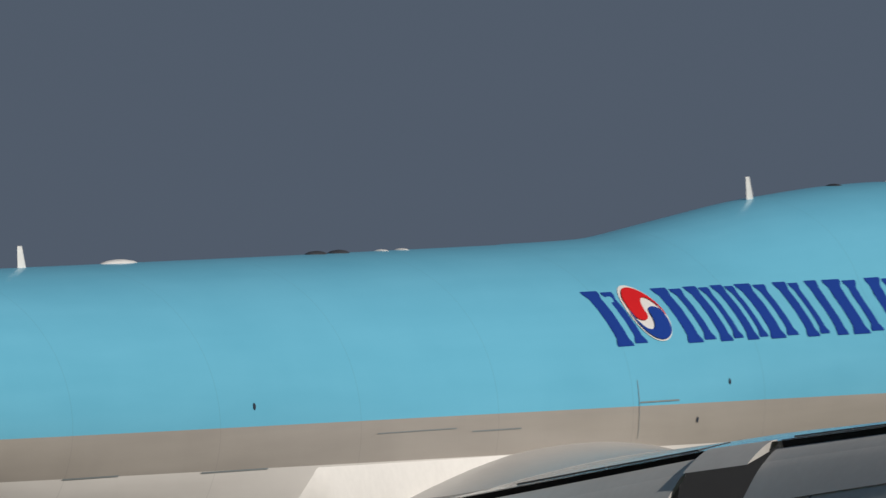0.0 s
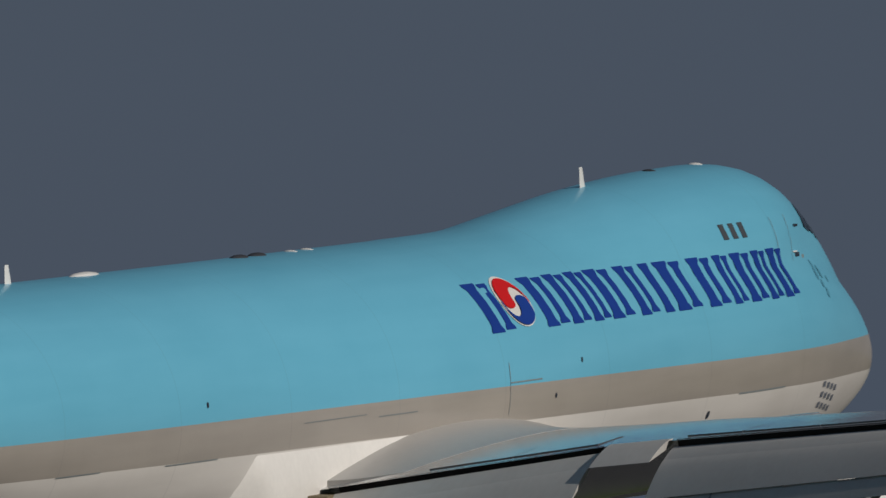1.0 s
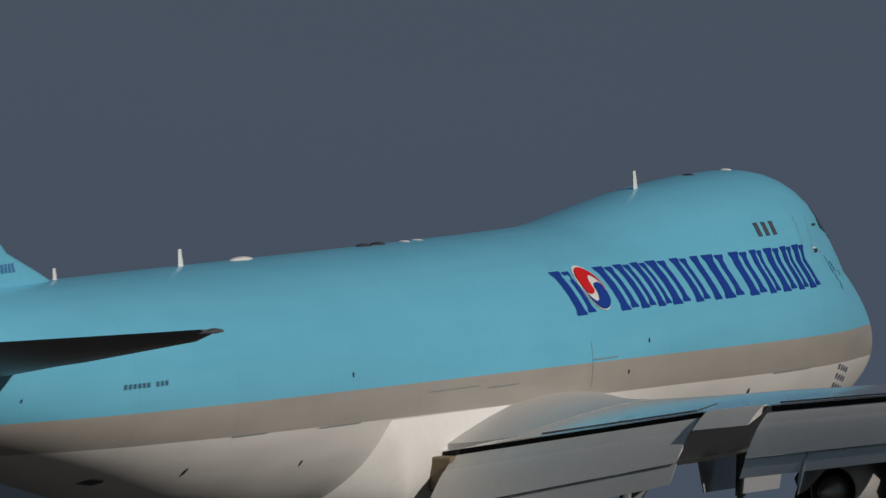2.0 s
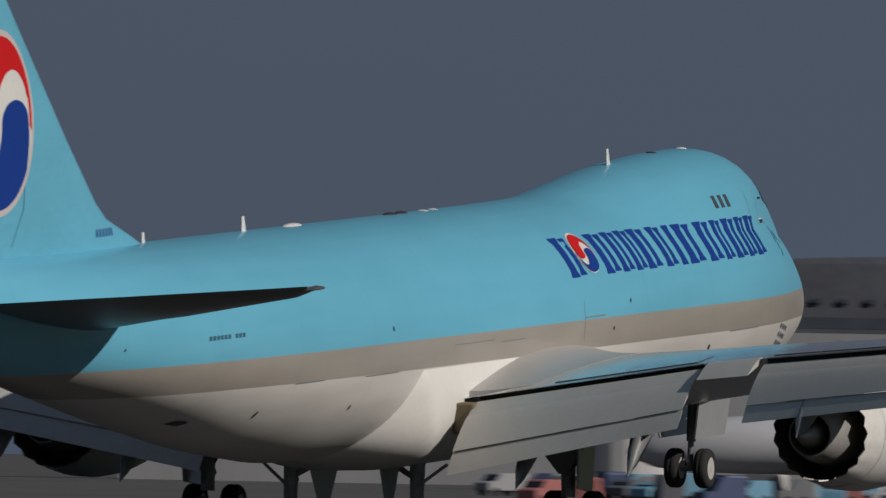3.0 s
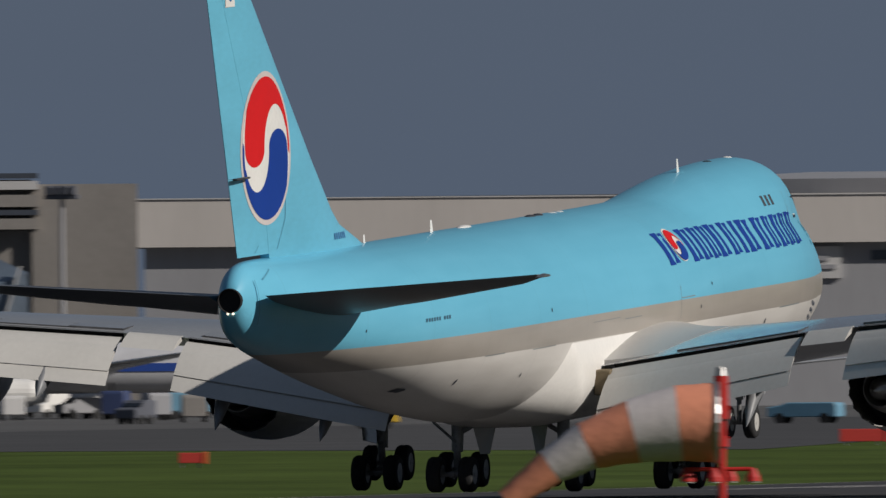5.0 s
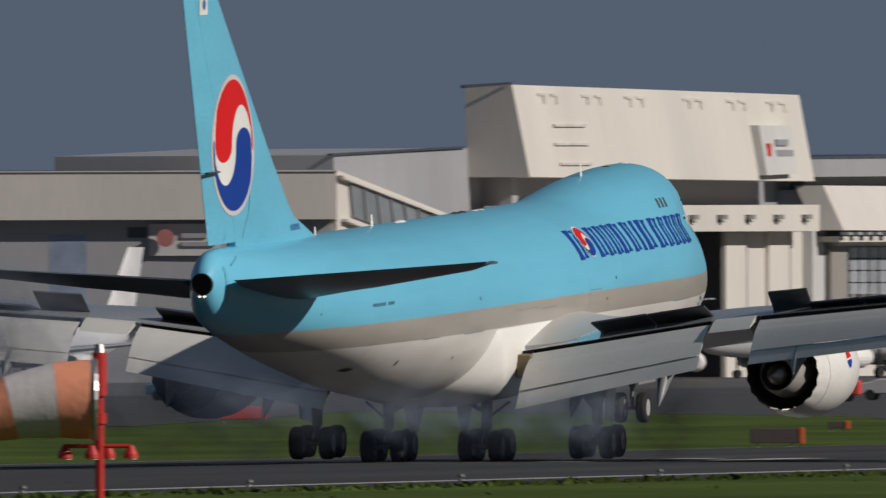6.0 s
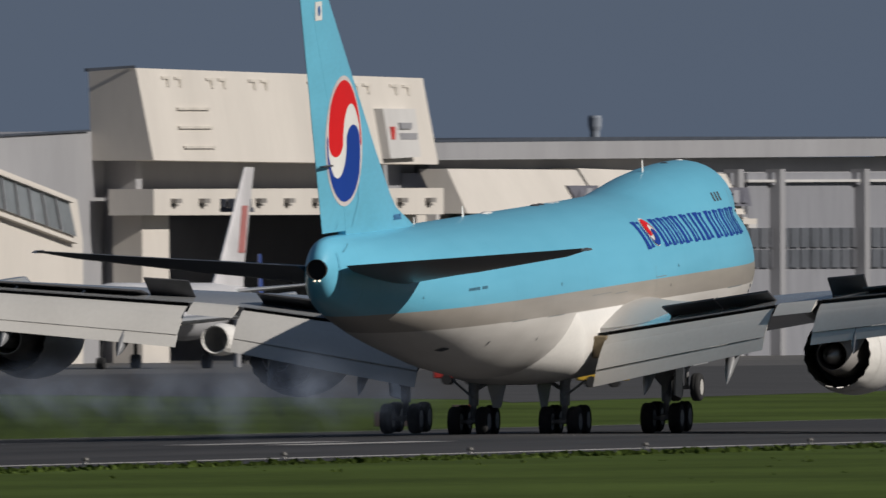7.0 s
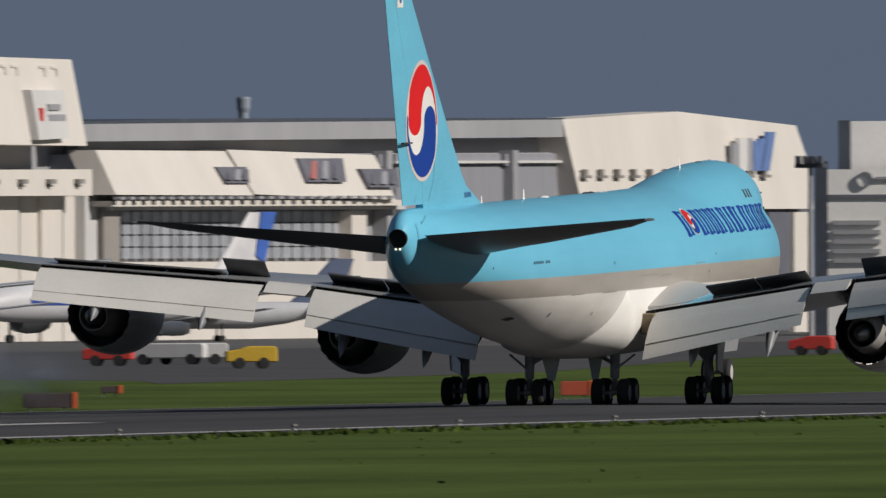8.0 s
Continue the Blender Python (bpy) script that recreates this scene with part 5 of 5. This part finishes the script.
def parked_airplane(az, r, heading, scale, fin_mat, label, stripe=None, fin_top=13.5):
    """A small airliner standing on the apron; heading: degrees that its nose turns from north to west."""
    p = empty("parked_airplane", label, "airplane", "parked aeroplanes")
    tail = spot(az, 0, r)
    tail.z = 0.0
    # az is the bearing of the tail
    p.matrix_basis = Matrix.Translation(tail) @ pose(0, 0, 0, 0, 0, heading) @ Matrix.Scale(scale, 4) @ Matrix.Translation((0, 20.5, 0))
    rings = []
    for y, rad, z in ((24, 0.05, 3.6), (23.4, 0.7, 3.7), (22, 1.4, 3.9), (19, 2.0, 4.2), (15, 2.2, 4.3), (-6, 2.2, 4.3), (-12, 1.8, 4.7), (-18, 1.0, 5.3), (-22, 0.35, 5.8)):
        rings.append([(rad * math.cos(a), y, z + rad * math.sin(a)) for a in np.linspace(0, 2 * math.pi, 20, endpoint=False)])
    smooth(part("fuselage", loft(rings), M_PARKED, p), 50)
    if stripe:
        for s in (1, -1):
            part("side_stripe", box(s * 2.08, s * 2.22, -8, 17, 3.9, 4.6, 0.02), stripe, p, "blue side band")
            part("side_stripe", slab([(s * 2.2, -8, 3.9), (s * 1.3, -17, 4.8), (s * 1.3, -17, 5.7), (s * 2.2, -8, 4.6)], 0.1, way=(-s, 0, 0)), stripe, p, "blue side band")
    rings = []
    for z, a, b in ((6.0, -12.0, -21.0), (8, -14.5, -21.3), (fin_top, -6.1 - fin_top, -23.4 - 0.4 * (fin_top - 13.5))):
        rings.append([(u, a - q, z) for q, u in airfoil(a - b, 0.10, 8, 0)])
    part("fin", loft(rings), fin_mat, p, "painted tail fin")
    for s in (1, -1):
        part("wing", loft([[(s * x, le - q, z + u) for q, u in airfoil(c, 0.1, 8)] for x, le, c, z in ((1.5, 8, 8.5, 3.4), (8, 3, 4.5, 4.1), (20, -5.5, 1.7, 5.4))]), M_WING, p)
        part("tailplane", loft([[(s * x, le - q, z + u) for q, u in airfoil(c, 0.09, 8)] for x, le, c, z in ((0.8, -15.5, 4.2, 5.8), (7.5, -20.0, 1.6, 6.5))]), M_WING, p)
        part("engine", lathe([(9.5, 0.95), (9.7, 1.05), (8, 1.25), (6, 1.15), (5, 0.8), (5, 0.05)], "y", 20, (s * 6.5, 0, 2.2)), M_WHITE, p)
        bm = lathe([(-0.3, 0.1), (-0.3, 0.55), (0.3, 0.55), (0.3, 0.1)], "x", 14, (s * 2.8, -1, 0.55))
        add_mesh(bm, rod((s * 2.8, -1, 0.5), (s * 2.8, -1, 3), 0.15))
        part("main_wheel", bm, M_TYRE, p)
    bm = lathe([(-0.3, 0.1), (-0.3, 0.45), (0.3, 0.45), (0.3, 0.1)], "x", 14, (0, 18, 0.45))
    add_mesh(bm, rod((0, 18, 0.4), (0, 18, 2.4), 0.12))
    part("nose_wheel", bm, M_TYRE, p)
    return p


M_FINWHITE = material("white_fin_with_red", (0.55, 0.54, 0.55), 0.45, vary=0.1)
M_FINBLUE = material("dark_blue_fin", (0.02, 0.06, 0.28), 0.4, vary=0.1)
M_FINMARK = material("mid_blue_fin_mark", (0.04, 0.11, 0.40), 0.45, vary=0.1)
M_FINPALE = material("grey_blue_fin", (0.12, 0.15, 0.24), 0.45, vary=0.1)
M_FINNAVY = material("navy_fin", (0.012, 0.018, 0.075), 0.4, vary=0.1)
tall_jet = parked_airplane(13.895, 2230, 178, 1.18, M_FINWHITE, "white airliner with a pale tail parked before an open hangar", fin_top=15.35)
part("fin_mark", slab([(0.33, -18.6, 8.8), (0.30, -20.4, 8.8), (0.26, -21.2, 12.4), (0.28, -19.9, 12.4)], 0.6, way=(1, 0, 0)), M_FADED, tall_jet, "plain red fin mark")
blue_edge_jet = parked_airplane(13.05, 2500, 152, 0.97, M_FINWHITE, "white airliner with a blue tail edge parked before a grey hangar", M_FINBLUE)
part("fin_mark", slab([(0.36, -20.4, 9.0), (0.36, -21.7, 8.2), (0.26, -23.5, 13.55), (0.26, -21.2, 13.55)], 0.66, way=(1, 0, 0)), M_FINMARK, blue_edge_jet, "plain blue fin mark")
parked_airplane(13.853, 2400, 12, 0.79, M_FINBLUE, "small white airliner with a blue tail standing in a hangar doorway")
parked_airplane(12.86, 2510, 112, 0.62, M_FINPALE, "small white airliner with a dark tail by a hangar")
parked_airplane(17.05, 2080, 108, 1.12, M_FINNAVY, "white airliner with a navy tail parked by a terminal")
parked_airplane(15.97, 2060, 110, 1.0, M_FINNAVY, "white airliner with a navy tail and blue band", M_FINBLUE)
parked_airplane(15.02, 2120, 172, 0.9, M_FINWHITE, "white airliner parked before a long workshop")


# ---- service vehicles, signs and lights on the field ----
M_VANNAVY = material("navy_paint", (0.05, 0.07, 0.16), 0.45, vary=0.1)
M_YELLOW = material("yellow_paint", (0.62, 0.40, 0.04), 0.45, vary=0.1)
M_CYAN = material("pale_blue_paint", (0.16, 0.33, 0.45), 0.45, vary=0.1)
M_ORANGE = material("orange_red_paint", (0.62, 0.12, 0.035), 0.5, vary=0.12)
M_RUST = material("rusty_red_paint", (0.42, 0.075, 0.035), 0.6, vary=0.15)
M_WORN = material("dark_sign_back", (0.07, 0.05, 0.05), 0.7, vary=0.2)


def service_van(kind, mat, x, y, turn, length=5.0, height=2.3):
    v = empty("service_van", kind, "van", "service vans on the apron")
    v.matrix_basis = pose(x, y, field(x), 0, 0, turn)
    half = length / 2
    bm = extrude_outline([(-half, 0.45), (half, 0.45), (half, 1.15), (half - 0.9, 1.3), (half - 1.5, height), (-half + 0.1, height), (-half, height - 0.2)], "x", -0.95, 0.95)
    bmesh.ops.bevel(bm, geom=bm.edges[:], offset=0.07, segments=1, affect="EDGES", profile=0.5)
    part("body", bm, mat, v)
    part("windscreen", slab([(-0.8, half - 0.88, 1.32), (0.8, half - 0.88, 1.32), (0.8, half - 1.42, height - 0.15), (-0.8, half - 1.42, height - 0.15)], 0.04, way=(0, -0.8, -0.6)), M_GLASS, v)
    for sx in (-0.85, 0.85):
        for sy in (-half + 0.9, half - 0.9):
            part("wheel", lathe([(-0.12, 0.05), (-0.12, 0.38), (0.12, 0.38), (0.12, 0.05)], "x", 14, (sx, sy, 0.38), caps=True), M_TYRE, v)
    return v


rng = random.Random(21)
paints = ((M_WHITE, "white"), (M_PALECLAD, "pale grey"), (M_CYAN, "pale blue"), (M_FADED, "faded red"), (M_TANCLAD, "brown"), (M_DARKCLAD, "dark"), (M_VANNAVY, "navy"), (M_GREYCLAD, "grey"), (M_GREYCLAD, "grey"), (M_CYAN, "pale blue"), (M_DARKCLAD, "dark"), (M_PALECLAD, "pale grey"))
for k in range(84):
    az = 18.7 - 2.4 * k / 83 + rng.gauss(0, 0.02)
    r = 1850 + rng.random() * 450
    m, c = paints[rng.randrange(len(paints))]
    p = spot(az, 0, r)
    service_van("%s boxy service van parked on the apron" % c, m, p.x, p.y, rng.random() * 180, 2.8 + 2.0 * rng.random(), 1.5 + 1.0 * rng.random())
for az, r, m, c in ((13.06, 1640, M_YELLOW, "yellow"), (13.25, 1720, M_PALECLAD, "pale grey"), (13.20, 1722, M_PALECLAD, "pale grey"), (11.76, 1900, M_SIGNRED, "red"), (12.3, 1850, M_WHITE, "white"),
                    (14.9, 1760, M_CYAN, "pale blue"), (15.6, 1760, M_GREYCLAD, "grey"), (15.9, 1700, M_YELLOW, "yellow"), (13.39, 1690, M_SIGNRED, "red")):
    p = spot(az, 0, r)
    service_van("%s boxy service van parked on the apron" % c, m, p.x, p.y, 80 + rng.random() * 40, 3.4 if m is M_YELLOW or m is M_SIGNRED else 5.2, 1.5)


def field_sign(x, y, w, hgt, label, mat, cap):
    """A low box sign on two legs."""
    s = empty("airfield_sign", label, "sign", "airfield signs")
    s.matrix_basis = pose(x, y, field(x), 0, 0, 14)
    part("panel", box(-w / 2, w / 2, -0.14, 0.14, 0.22, 0.22 + hgt, 0.03), mat, s)
    part("end_cap", box(w / 2 + 0.01, w / 2 + 0.26, -0.18, 0.18, 0.18, 0.26 + hgt, 0.03), cap, s, "orange end cap")
    for k in (-0.35, 0.35):
        part("leg", rod((k * w, 0, 0), (k * w, 0, 0.24), 0.05), M_METAL, s)
    return s


for az, r, w, hg, mat, cap, label in ((16.823, 1297, 1.5, 0.36, M_SIGNRED, M_SIGNRED, "low red box sign on the grass"), (16.326, 1190, 1.15, 0.5, M_SIGNRED, M_ORANGE, "low red box sign on the grass"),
                                      (14.77, 1378, 2.5, 0.7, M_SIGNRED, M_SIGNRED, "low red box sign on the grass"), (13.532, 1161, 2.3, 0.7, M_WORN, M_ORANGE, "dark low box sign with an orange end"),
                                      (13.388, 1315, 0.9, 0.36, M_WORN, M_ORANGE, "dark low box sign with an orange end"), (12.31, 1267, 1.45, 0.72, M_RUST, M_ORANGE, "rusty red low box sign on the grass")):
    p = spot(az, 0, r)
    field_sign(p.x, p.y, w, hg, label, mat, cap)


M_EDGELAMP = material("grey_lamp_glass", (0.11, 0.105, 0.095), 0.5, vary=0.15)


def edge_light():
    """A low lamp on a stub beside the runway's edge line."""
    e = empty("runway_edge_light", "low pale runway edge light on a metal stub", "runway light", "runway edge lights")
    part("stub", lathe([(0, 0.13), (0.03, 0.13), (0.05, 0.06), (0.12, 0.06)], "z", 12, caps=True), M_METAL, e)
    part("lens", lathe([(0.12, 0.10), (0.15, 0.12), (0.22, 0.10), (0.26, 0.03)], "z", 12, caps=True), M_EDGELAMP, e, "pale glass dome")
    return e


first_light = edge_light()
first_light.matrix_basis = pose(30.9, 847, 0.012)
for k in range(-8, 14):
    if k:
        copy_thing(first_light, pose(30.9, 847 + 27.5 * k, 0.012))


def windsock():
    r, az = 286.0, 15.096
    foot = spot(az, 0, r)
    foot.z = 0.0
    w = empty("windsock", "drooping orange and white windsock on a red pole with lamps", "windsock")
    w.matrix_basis = Matrix.Translation(foot) @ pose(0, 0, 0, 0, 0, az)
    # Orange lightened in the colour for the bright light on the cloth.
    cloth_o = material("sunlit_orange_cloth", (0.72, 0.27, 0.16), 0.85, vary=0.12, scale=1.5, bump=0.15)
    cloth_w = material("grey_white_cloth", (0.58, 0.53, 0.52), 0.85, vary=0.10, scale=1.5, bump=0.15)
    red = material("red_pole_paint", (0.55, 0.025, 0.02), 0.4, vary=0.15)
    top = 4.86
    bm = rod((0, 0, 0), (0, 0, top), 0.055, 0.05)
    add_mesh(bm, rod((0, 0, top - 0.58), (0, 0, top - 0.08), 0.085))
    add_mesh(bm, rod((0, 0, top - 0.90), (0, 0, top - 0.78), 0.08))
    part("pole", bm, red, w)
    part("pole_top", rod((0, 0, top - 0.08), (0, 0, top + 0.02), 0.07, 0.05), M_METAL, w)
    bm = rod((-0.42, 0, top - 1.16), (0.36, 0, top - 1.16), 0.025)
    add_mesh(bm, rod((0, -0.42, top - 1.16), (0, 0.36, top - 1.16), 0.025))
    part("lamp_bracket", bm, red, w)
    for x, y in ((-0.40, 0), (0.36, 0), (-0.09, -0.4), (0.10, 0.35)):
        lamp = part("lamp", lathe([(top - 1.30, 0.085), (top - 1.25, 0.08), (top - 1.20, 0.055), (top - 1.15, 0.03)], "z", 16, (x, y, 0), caps=True), red, w, "red downward lamp")
        part("lamp_lens", lathe([(top - 1.315, 0.07), (top - 1.295, 0.07)], "z", 16, (x, y, 0), caps=True), M_WHITE, lamp)
    # the sock bends down towards its tail, in stiff rings of cloth
    path = [(-0.09, 4.24, 0.46), (-0.49, 4.235, 0.44), (-1.02, 4.15, 0.37), (-1.55, 3.98, 0.28), (-1.98, 3.74, 0.21), (-2.5, 3.36, 0.13)]
    ways = [(Vector((q[0] - p[0], 0, q[1] - p[1]))).normalized() for p, q in zip([path[0]] + path[:-1], path[1:] + [path[-1]])]
    for i, ((x0, z0, r0), (x1, z1, r1)) in enumerate(zip(path, path[1:])):
        rings = []
        for f in np.linspace(0, 1, 5):
            x, z, rr = x0 + (x1 - x0) * f, z0 + (z1 - z0) * f, r0 + (r1 - r0) * f
            d = ways[i].lerp(ways[i + 1], float(f)).normalized()
            up = Vector((-d.z, 0, d.x))
            if up.z < 0:
                up = -up
            wob = 0.025 if i > 1 else 0.008
            rings.append([Vector((x, 0, z)) + (up * math.cos(a) + Vector((0, 1, 0)) * math.sin(a)) * float(rr * (1 + wob * math.sin(5 * a + 9 * f + 2 * i))) for a in np.linspace(0, 2 * math.pi, 28, endpoint=False)])
        smooth(part("cloth_band", loft(rings, caps=False), cloth_o if i in (0, 2, 4) else cloth_w, w, "orange cloth band paled for sunlight" if i in (0, 2, 4) else "off-white cloth band"), 60)
    bm = lathe([(-0.02, 0.47), (-0.05, 0.49), (-0.09, 0.47)], "x", 28, (0, 0, 4.24))
    part("hoop", bm, M_METAL, w)
    return w


windsock()


# ---- tyre smoke ----
def smoke_material(name, colour, cover):
    m = bpy.data.materials.new(name)
    m.use_nodes = True
    n, l = m.node_tree.nodes, m.node_tree.links
    n.clear()
    out, mix, clear, dif = n.new("ShaderNodeOutputMaterial"), n.new("ShaderNodeMixShader"), n.new("ShaderNodeBsdfTransparent"), n.new("ShaderNodeBsdfDiffuse")
    dif.inputs[0].default_value = (*colour, 1)
    tc, mp, ln, noi, info = n.new("ShaderNodeTexCoord"), n.new("ShaderNodeMapping"), n.new("ShaderNodeVectorMath"), n.new("ShaderNodeTexNoise"), n.new("ShaderNodeObjectInfo")
    # cover fades across x and z, to suit a view along y
    mp.inputs["Scale"].default_value = (1, 0, 1)
    l.new(tc.outputs["Object"], mp.inputs[0])
    ln.operation = "LENGTH"
    l.new(mp.outputs[0], ln.inputs[0])
    fade = n.new("ShaderNodeMapRange")
    fade.interpolation_type = "SMOOTHSTEP"
    fade.inputs["From Min"].default_value, fade.inputs["From Max"].default_value = 0.95, 0.1
    l.new(ln.outputs["Value"], fade.inputs["Value"])
    noi.inputs["Scale"].default_value, noi.inputs["Detail"].default_value = 2.2, 5
    l.new(tc.outputs["Object"], noi.inputs["Vector"])
    lump = n.new("ShaderNodeMapRange")
    lump.inputs["From Min"].default_value, lump.inputs["From Max"].default_value = 0.35, 0.7
    lump.inputs["To Min"].default_value, lump.inputs["To Max"].default_value = 0.35, 1.0
    l.new(noi.outputs[0], lump.inputs["Value"])
    a, b = n.new("ShaderNodeMath"), n.new("ShaderNodeMath")
    a.operation = b.operation = "MULTIPLY"
    l.new(fade.outputs[0], a.inputs[0])
    l.new(lump.outputs[0], a.inputs[1])
    l.new(a.outputs[0], b.inputs[0])
    b.inputs[1].default_value = cover
    l.new(b.outputs[0], mix.inputs[0])
    l.new(clear.outputs[0], mix.inputs[1])
    l.new(dif.outputs[0], mix.inputs[2])
    l.new(mix.outputs[0], out.inputs[0])
    return m


def smoke_puffs():
    """Rounded puffs torn from the tyres where the wheels first meet the runway, placed to fit the camera's view."""
    rng = random.Random(5)
    dense, fresh, thin = smoke_material("dense_tyre_smoke", (0.13, 0.155, 0.205), 0.9), smoke_material("fresh_tyre_smoke", (0.18, 0.215, 0.28), 0.64), smoke_material("thin_tyre_smoke", (0.11, 0.135, 0.185), 0.58)
    puffs = []
    # down-runway place, sideways, height, half-size across, half-height, seconds of birth
    plan = [(826, -2, 3.6, 4.6, 4.4, 4.95), (833, 0, 5.4, 4.3, 4.6, 5.0), (838, 0, 2.8, 4.4, 3.4, 5.05), (843, -1.5, 6.6, 3.6, 3.0, 5.1), (846, 1, 4.0, 4.0, 4.0, 5.12), (856, 0.5, 3.0, 4.5, 3.6, 5.2), (866, 2, 2.2, 4.5, 3.0, 5.3),
            (878, 2, 1.6, 3.8, 2.4, 5.4), (884, 6.0, 1.5, 3.0, 2.2, 5.45), (889, 3.0, 1.3, 2.6, 1.9, 5.5), (894, 7.5, 1.5, 2.8, 2.2, 5.5), (898, 4.5, 1.2, 2.6, 1.8, 5.55), (903, 8.0, 1.4, 2.8, 2.2, 5.6),
            (909, 5.5, 1.2, 2.6, 1.8, 5.65), (914, 8.5, 1.6, 2.4, 2.4, 5.7), (922, 6.0, 1.5, 3.6, 2.1, 5.9), (932, 7.0, 1.2, 3.4, 1.7, 6.05)]
    for y, x, z, w, h, born in plan:
        bm = bmesh.new()
        bmesh.ops.create_icosphere(bm, subdivisions=4, radius=1.0)
        for v in bm.verts:
            v.co *= 1 + 0.16 * noise.noise(v.co * 1.6 + Vector((y, x, z)))
        # only the half towards the camera is kept, so fewer see-through layers overlap
        bmesh.ops.delete(bm, geom=[v for v in bm.verts if v.co.y > 0.25], context="VERTS")
        p = smooth(part("smoke_puff", bm, dense if y < 848 else fresh if 876 < y < 918 else thin), 180)
        p.scale = (w, w * 1.1, h)
        tagged(p, "thin blue-grey puff of tyre smoke over the runway", "smoke", "puffs of tyre smoke")
        puffs.append((p, x, y, z, h, born))
    return puffs


puffs = smoke_puffs()


def motions():
    """All that moves: the aeroplane, its wheel trucks and spoilers, and the smoke it leaves."""
    walk(airplane, [(t, pose(0, d, z, pitch)) for t in TIMES for d, z, pitch in [between(FLIGHT, t)]])
    for sp, hinge, axis, x0 in spoilers:
        up = 23 if x0 < 12 else 42 if x0 < 15 else 14
        walk(sp, [(t, Matrix.Translation(hinge) @ Matrix.Rotation(radians(-up * f), 4, axis)) for t, f in ((0.0, 0), (4.9, 0), (5.25, 0.5), (5.6, 1.0), (8.0, 1.0))])
    for bogie, place, droop in bogies:
        walk(bogie, [(t, Matrix.Translation(place - Vector((0, 0, 0.30 * f))) @ pose(0, 0, 0, droop * f)) for t, f in ((0.0, 1), (4.55, 1), (4.9, 0.5), (5.2, 0), (8.0, 0))])
    for p, x, y, z, h, born in puffs:
        walk(p, [(0.0, pose(x, y - 3, -1.6 * h - 1)), (born, pose(x, y - 3, -1.6 * h - 1)), (born + 0.25, pose(x, y, z)), (6.5, pose(x + 0.5, y - 1, z * 1.1)), (8.0, pose(x + 1.2, y - 2, z * 1.25))])


motions()
